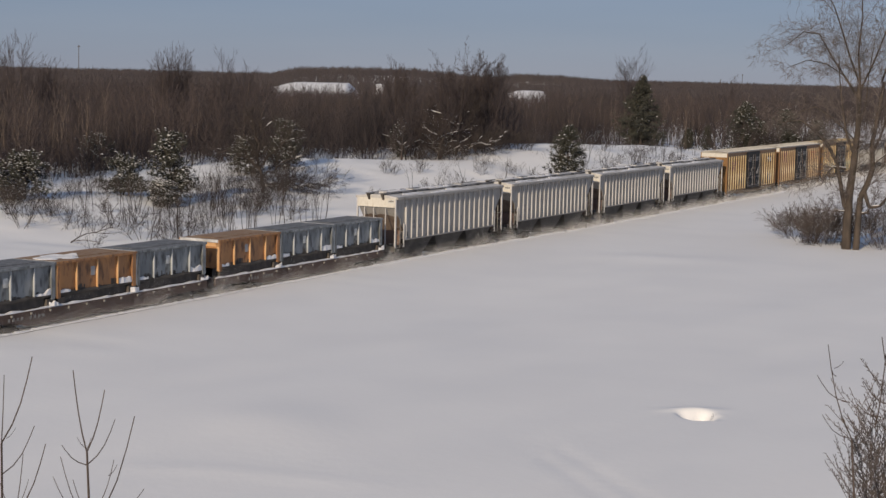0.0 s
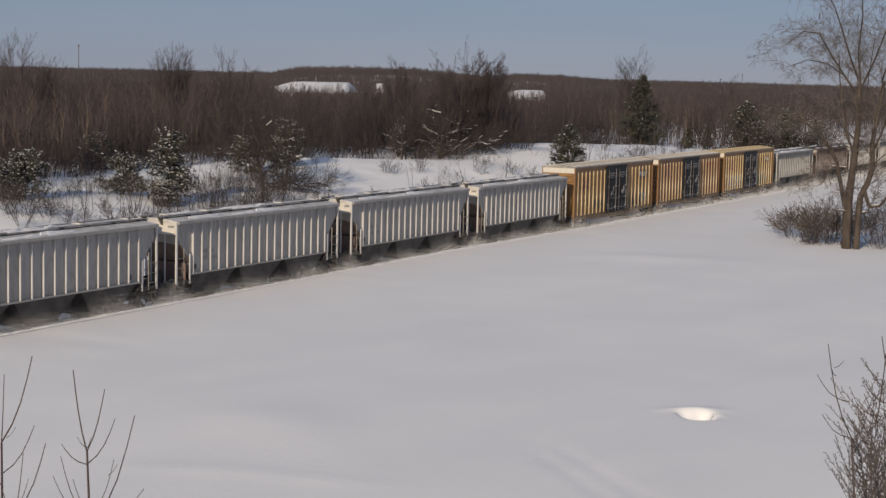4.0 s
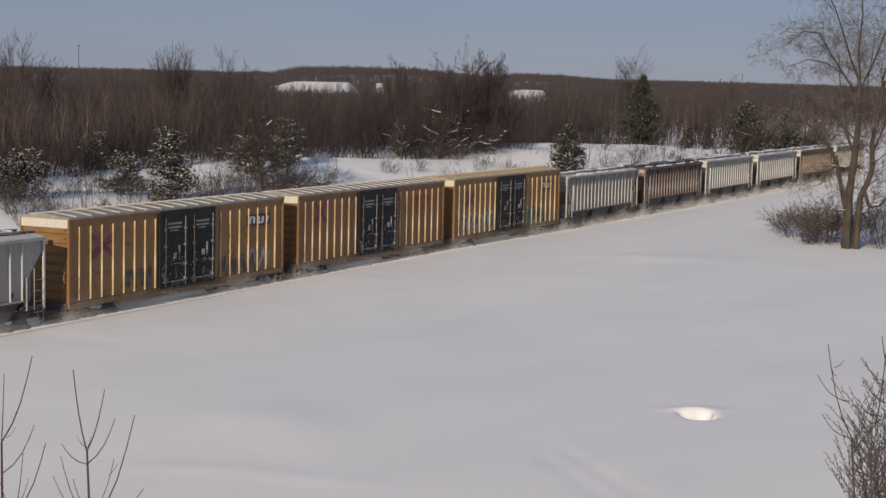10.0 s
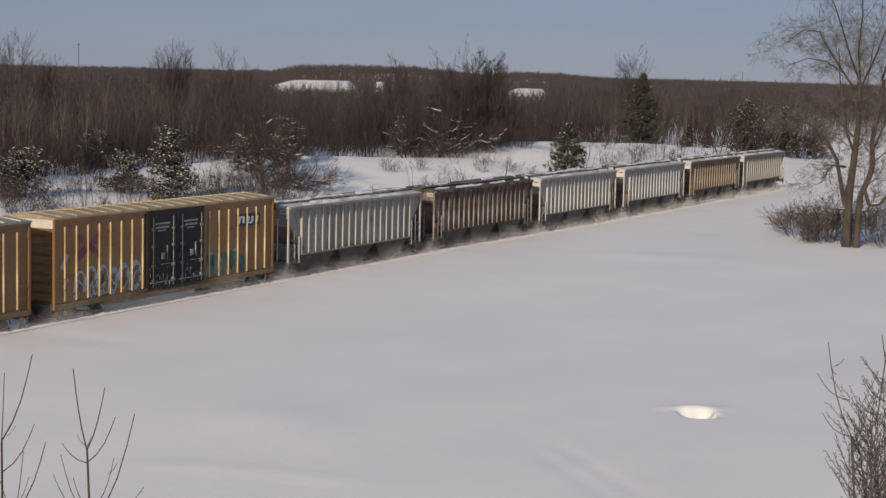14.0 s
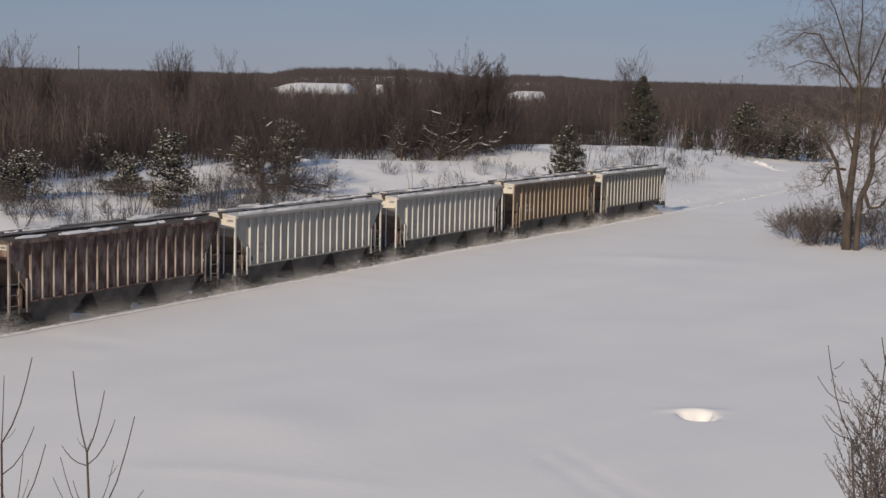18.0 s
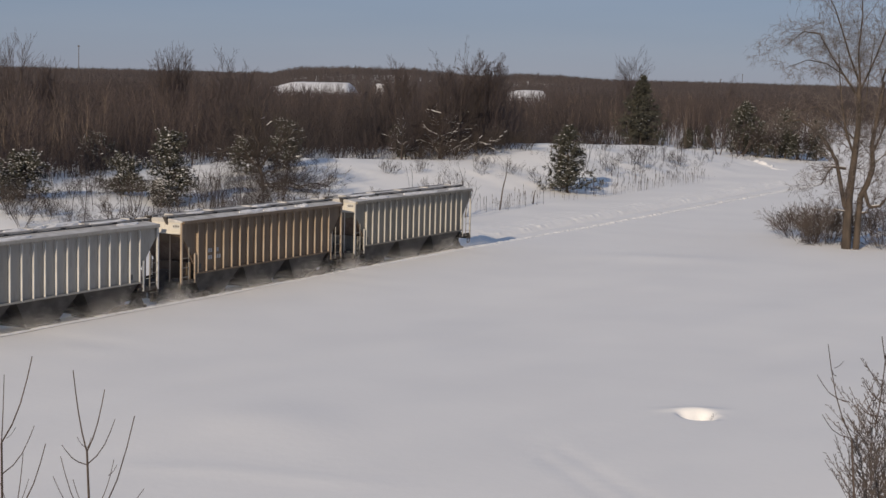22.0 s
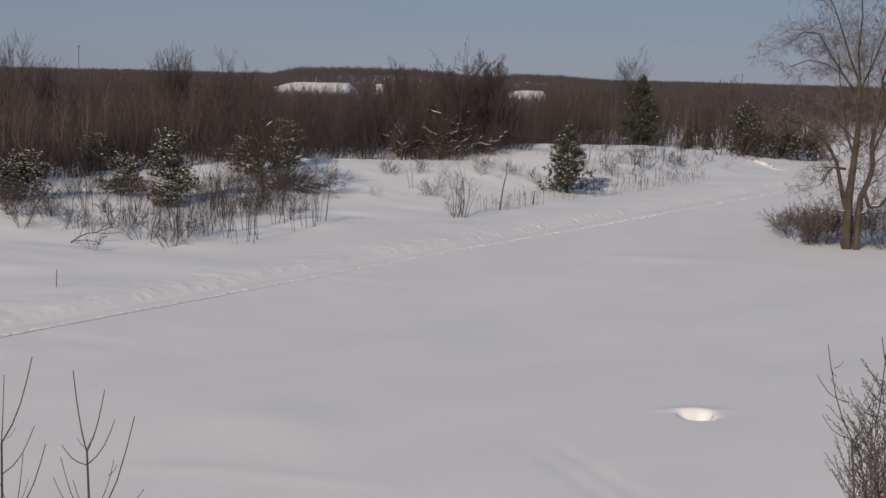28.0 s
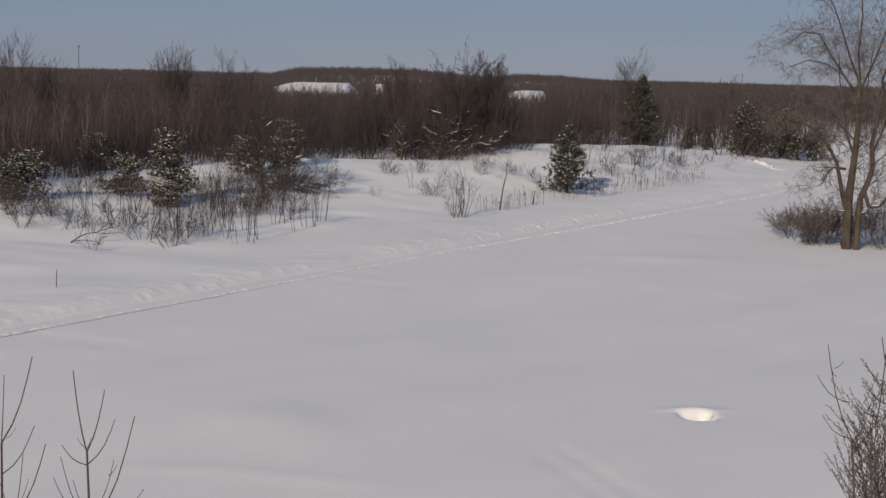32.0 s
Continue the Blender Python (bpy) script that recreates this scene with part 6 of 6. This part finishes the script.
def build_great_tree():
    """The two-stemmed old tree at the field's edge, in metres from its foot: across, away, up."""
    tree = tagged(new("old_tree"), "large old bare tree with two stems and snow in its forks", "tree")
    main = [
        (((-0.3, 0, -0.3), (-0.3, 0, 1.6), (-0.25, 0, 3.3), (-0.05, 0.1, 5.2), (0.12, 0.1, 7.4), (0.1, 0.2, 10.0)), 0.30, 0.14),
        (((0.25, -0.2, -0.3), (0.3, -0.2, 1.6), (0.38, -0.2, 3.2), (0.8, -0.2, 4.1), (1.05, -0.2, 5.0), (0.95, -0.1, 6.4), (1.3, 0, 8.4), (1.55, 0, 10.2)), 0.21, 0.11),
        (((-0.5, 0, 2.6), (-0.75, -0.1, 3.6), (-1.15, -0.2, 5.3), (-1.8, -0.3, 6.4), (-2.6, -0.4, 7.2), (-3.5, -0.5, 7.8), (-4.7, -0.5, 7.6)), 0.16, 0.04),
        (((0.05, 0.1, 9.2), (-1.1, 0.3, 10.5), (-2.1, 0.4, 11.6), (-3.2, 0.6, 13.0), (-4.5, 0.6, 13.1), (-6.0, 0.5, 12.2)), 0.14, 0.02),
        (((-1.1, 0.3, 10.5), (-2.6, 0.2, 11.2), (-4.2, 0.1, 11.4), (-5.9, 0, 10.9)), 0.07, 0.02),
        (((0.15, 0.2, 10.0), (-0.5, 0.3, 11.6), (-1.4, 0.4, 13.2), (-2.1, 0.4, 14.6), (-3.1, 0.5, 15.8)), 0.13, 0.03),
        (((0.15, 0.2, 10.0), (0.0, 0.4, 12.0), (0.2, 0.6, 14.0), (0.1, 0.7, 16.6)), 0.13, 0.04),
        (((0.15, 0.2, 9.6), (0.9, 0.1, 11.4), (1.6, 0.1, 13.4), (2.3, 0, 15.8)), 0.12, 0.04),
        (((1.4, 0, 10.2), (2.0, 0, 12.2), (2.8, 0.1, 14.2), (3.8, 0.2, 15.8)), 0.13, 0.03),
        (((1.15, 0, 8.2), (2.2, -0.3, 9.4), (3.4, -0.5, 10.8), (5.0, -0.6, 11.8)), 0.1, 0.025),
        (((-0.55, 0, 4.9), (-1.4, -0.3, 5.0), (-1.7, -0.4, 4.7), (-2.1, -0.5, 3.9)), 0.1, 0.03),
        (((0.6, -0.2, 3.6), (0.9, -0.4, 2.6), (1.5, -0.5, 2.7), (2.2, -0.6, 3.6), (3.0, -0.6, 4.2)), 0.13, 0.05),
        (((0.35, -0.2, 2.2), (0.8, -0.4, 2.3), (1.0, -0.5, 2.8)), 0.07, 0.03),
        (((-0.3, 0, 2.3), (-0.9, -0.2, 2.35), (-1.3, -0.3, 2.5)), 0.06, 0.02),
        (((0.0, 0.1, 5.6), (-0.6, 0, 7.0), (-0.9, 0, 8.6), (-1.5, 0.1, 10.2), (-1.7, 0.1, 12.0)), 0.09, 0.03),
        (((1.0, -0.1, 5.8), (1.6, -0.2, 7.4), (2.0, -0.2, 9.0), (2.2, -0.1, 11.4)), 0.08, 0.03),
        (((0.12, 0.1, 7.2), (0.5, 0, 8.8), (0.6, 0, 10.6), (0.9, 0.1, 12.8)), 0.085, 0.03),
        (((0.0, 0.1, 6.6), (-1.4, -0.2, 7.9), (-2.6, -0.3, 8.6), (-3.6, -0.4, 8.3), (-4.4, -0.4, 7.5)), 0.055, 0.015),
        (((1.05, -0.2, 5.2), (1.8, -0.4, 5.9), (2.6, -0.5, 6.1)), 0.05, 0.02),
    ]
    rng = np.random.RandomState(77)
    limbs_all, twigs, loads = [], [], []
    main = [(tuple((x * 0.74 if x < -1 and z > 9 else x, y, z) for x, y, z in pts), r0 * (0.56 if i > 2 and pts[0][2] > 7 else 1), r1 * (0.8 if i > 1 else 1)) for i, (pts, r0, r1) in enumerate(main)]
    for pts, r0, r1 in main:
        segs = polyline(pts, r0, r1)
        limbs_all += segs
    heavy = list(limbs_all)

    def shoot(p, d, length, r, level):
        k = 4
        pts = []
        for i in range(k):
            d = d + rng.normal(0, 0.16, 3) + np.array((0, 0, -0.05 if level else 0.04))
            d /= np.linalg.norm(d)
            q = p + d * length / k
            twigs.append((p, q, r, max(r * 0.8, 0.005)))
            pts.append((q, d, r))
            p, r = q, max(r * 0.8, 0.005)
        if level < 3:
            for c in range((5, 5, 4)[level]):
                q, dd, rr = pts[rng.randint(0, k)]
                side = np.cross(dd, rng.normal(0, 1, 3))
                side /= np.linalg.norm(side) + 1e-9
                a = math.radians(rng.uniform(22, 55))
                shoot(q, dd * math.cos(a) + side * math.sin(a), length * rng.uniform(0.4, 0.62), max(rr * 0.6, 0.005), level + 1)

    for j, (p, q, ra, rb) in enumerate(heavy):
        if p[2] < 2.4 and ra > 0.12:
            continue
        for c in range(3 if p[2] < 4.5 and ra > 0.12 else 3 if p[2] > 7 else (5 if ra > 0.14 else 3)):
            f = rng.rand()
            b = p + (q - p) * f
            d = (q - p) / np.linalg.norm(q - p)
            side = np.cross(d, rng.normal(0, 1, 3))
            side /= np.linalg.norm(side) + 1e-9
            a = math.radians(rng.uniform(25, 60))
            dd = d * math.cos(a) + side * math.sin(a) + np.array((0, 0, 0.25))
            shoot(b, dd / np.linalg.norm(dd), rng.uniform(1.3, 2.9) * (0.7 if p[2] < 7 else 1) * (0.65 if q[0] < -2.5 else 1), min(0.032, ra * 0.35), 0)
    bare("trunk", limbs_all[:5], BARK, tree, 10)
    bare("trunk", limbs_all[5:12], BARK, tree, 10)
    for pts, r0, r1 in main[2:]:
        bare("limb", polyline(pts, r0, r1), BARK, tree, 7)
    bare("crown", twigs, CROWN, tree, 3)
    loads = [(p + (0, 0, ra * 0.75), q + (0, 0, rb * 0.75), ra * 0.45 + 0.01, rb * 0.45 + 0.01) for p, q, ra, rb in heavy
             if ra < 0.2 and p[2] < 6.4 and abs(q[2] - p[2]) < 0.75 * np.linalg.norm(q - p)]
    tagged(bare("snow_load", loads, PACKED, tree, 6), "snow lying on the lower limbs", kind="stuff")
    set_at(tree, 103.2, 22.4, 0)
    # thicket round its foot
    bushes = [limbs(400 + i, 2.9, 0.026, stems=10, depth=2, kids=(9, 5), angle=30, ratio=0.45, wobble=0.14, lift=0.02, lean=0.75, flare=0.8, least=0.007) for i in range(4)]
    for i, (s, n, h) in enumerate(((104.5, 24.6, 1.05), (106, 26, 1.0), (108, 27.2, 0.85), (111, 28.6, 0.6), (106.6, 24.4, 1.05), (109, 26.2, 0.8), (107, 20.3, 1.0), (109, 19.4, 1.1), (112, 20.2, 1.1), (104, 20.6, 0.5), (105.5, 25.5, 1.2), (108.5, 25.0, 1.1), (110, 27.6, 0.9), (113, 29.0, 0.7), (108, 22.5, 1.2), (105.5, 21.2, 1.0), (107, 21.4, 1.2), (105, 23.6, 1.0), (103.6, 24.6, 0.8), (106.5, 25.2, 1.1))):
        ob = split_tree("thicket_bush", bushes[i % 4], 0.5, ((THICKET, TWIG, DARKTWIG)[i % 3], TWIG), "tangled leafless bush beside the old tree", "bush", "bushes round the old tree", by_stem=True)
        set_at(ob, s, n, i * 70, h * 0.88)


build_great_tree()


def build_foreground():
    """Sapling tips and a bush on the embankment slope below the camera, and far masts."""
    g = "saplings on the embankment slope"
    def whip(foot, fork, shoots, label):
        """A stem from its foot to its fork, and upswept shoots in metres from the fork: across, up; each bends up to its tip."""
        z0 = float(ground_height(*foot))
        f = np.array((fork[0] - foot[0], fork[1] - foot[1], fork[2] - z0))
        segs = polyline(((0, 0, -0.3), tuple(f * 0.5 + (0.05, 0, 0)), tuple(f)), 0.024, 0.009)
        for x0, u0, x1, u1, r in shoots:
            a, b = f + (x0, 0, u0), f + (x1, 0.1 * math.sin(9 * x1), u1)
            c = a + (b - a) * 0.5 + np.array(((x1 - x0) * 0.13, 0, -abs(x1 - x0) * 0.12))
            q = a + (b - a) * 0.25 + np.array(((x1 - x0) * 0.11, 0, -abs(x1 - x0) * 0.1))
            e = a + (b - a) * 0.76 + np.array(((x1 - x0) * 0.08, 0, -abs(x1 - x0) * 0.06))
            segs += polyline((a, q, c, e, b), r, r * 0.6)
        ob = split_tree("slope_sapling", segs, 0.010, (TWIG, TWIG), label, "sapling", g, sides=6)
        ob.matrix_basis = pose(foot[0], foot[1], z0)
        return ob
    lab = "thin bare sapling tip with upswept shoots"
    whip((-2.9, 14.0), (-2.96, 14.0, 6.86), ((0, 0, -0.1, 0.71, 0.008), (0, 0, 0.13, 0.52, 0.007), (0, -0.11, 0.22, 0.27, 0.006), (0, -0.11, -0.19, 0.08, 0.0055),
         (0, 0.03, -0.07, 0.14, 0.0035), (0, 0.03, 0.03, 0.12, 0.0035), (0, -0.6, -0.2, -0.02, 0.0055), (0, -0.7, 0.41, 0.33, 0.0075), (0.1, -0.45, 0.21, -0.08, 0.0045), (0.18, -0.2, 0.24, -0.12, 0.0035),
         (0, -0.6, -0.27, -0.2, 0.005), (0, -0.5, -0.1, -0.22, 0.005), (0.0, -0.62, 0.5, -0.28, 0.005)), lab)
    whip((-3.75, 14.0), (-3.68, 14.0, 6.92), ((0, 0, 0.24, 0.73, 0.008), (0, 0, 0.02, 0.58, 0.006), (0, -0.27, 0.26, 0.14, 0.006), (0.04, 0.04, 0.1, 0.12, 0.003)), lab)
    whip((-3.5, 13.8), (-3.52, 13.8, 6.35), ((0, 0, 0.06, 0.52, 0.0055), (0, 0, 0.24, 0.6, 0.007), (0, 0, -0.1, 0.3, 0.005), (0, 0.05, 0.1, 0.3, 0.004)), lab)
    for i, (x, y, h, st) in enumerate(((3.66, 15.2, 3.75, 8), (3.76, 15.4, 3.85, 10), (3.86, 15.3, 3.8, 12), (3.98, 15.2, 3.9, 12), (4.20, 15.2, 4.7, 15), (4.30, 15.5, 5.1, 17), (4.36, 15.2, 5.2, 17))):
        segs = limbs(500 + i, h, 0.009, stems=st, depth=3, kids=(22, 9, 4), angle=38, ratio=0.125, wobble=0.034, lift=0.03, lean=0.03, low=0.64, flare=0.14, least=0.0029)
        ob = split_tree("slope_bush", segs, 0.012, (TWIG, CROWN), "dense brown leafless bush on the embankment slope", "bush", "bushes on the embankment slope", 0.05, i)
        ob.matrix_basis = pose(x, y, float(ground_height(x, y)), 0, 0, i * 100)
    whip((3.9, 14.6), (3.62, 14.6, 7.0), ((0, 0, -0.26, 0.84, 0.0065), (-0.03, 0.32, -0.33, 0.56, 0.005), (0, 0, -0.28, 0.22, 0.005), (0.25, 0.2, 0.05, 0.3, 0.006), (-0.16, 0.55, -0.22, 0.62, 0.004), (-0.18, 0.62, -0.12, 0.7, 0.004), (0.35, 0.3, 0.1, 0.5, 0.007), (0.2, 0.1, 0.28, 0.75, 0.008)), lab)
    whip((4.3, 14.6), (4.06, 14.6, 7.2), ((0, 0, -0.24, 0.72, 0.007), (0, 0, -0.1, 0.3, 0.006), (0, -0.2, -0.35, 0.2, 0.006)), lab)
    for x, y, h in ((-260, 1200, 28), (330, 1900, 20), (306, 1900, 14)):
        bm = bmesh.new()
        add_rod(bm, (0, 0, 0), (0, 0, h), 0.3, 6, 0.22)
        add_box(bm, -0.8, 0.8, -0.4, 0.4, h - 1.2, h - 0.6)
        ob = new("mast", mesh_of("mast", bm, GRIME))
        ob.location = (x, y, float(ground_height(x, y)))
        tagged(ob, "thin mast standing over the far woods", "mast", "far masts")
    bm = bmesh.new()
    for i in range(5):
        add_rod(bm, (0.03 * i, 0.03 * i, -0.2), (0.05 * i - 0.06, 0.03 * i - 0.03 * (i % 2), 0.06 + 0.035 * (i * 2 % 5)), 0.009, 5, 0.004)
    ob = new("dead_stalk", mesh_of("dead_stalk", bm, DARKTWIG))
    x, y = PIT[0] + 0.40, PIT[1] - 0.18
    ob.location = (x, y, float(ground_height(x, y)))
    tagged(ob, "dark dead stalks at the edge of a snow hollow", "dead stalk")


build_foreground()


def motions():
    """The train rolls past at a steady pace; its wheels turn with it."""
    turn = math.degrees(SPEED / 0.457)
    beat = [0.08 * i for i in range(401)]
    for car, start in TRAIN:
        rows = []
        for t in (0, 8, 16, 24, 32):
            x, y = spot(start - SPEED * t, TRACK)
            rows.append((t, pose(x, y, 0, 0, 0, HEADING)))
        walk(car, rows)
        for o in car.children_recursive:
            if o.name.startswith("wheelset"):
                walk(o, [(t, pose(*o.location, 0, -turn * t, 0)) for t in beat])


motions()
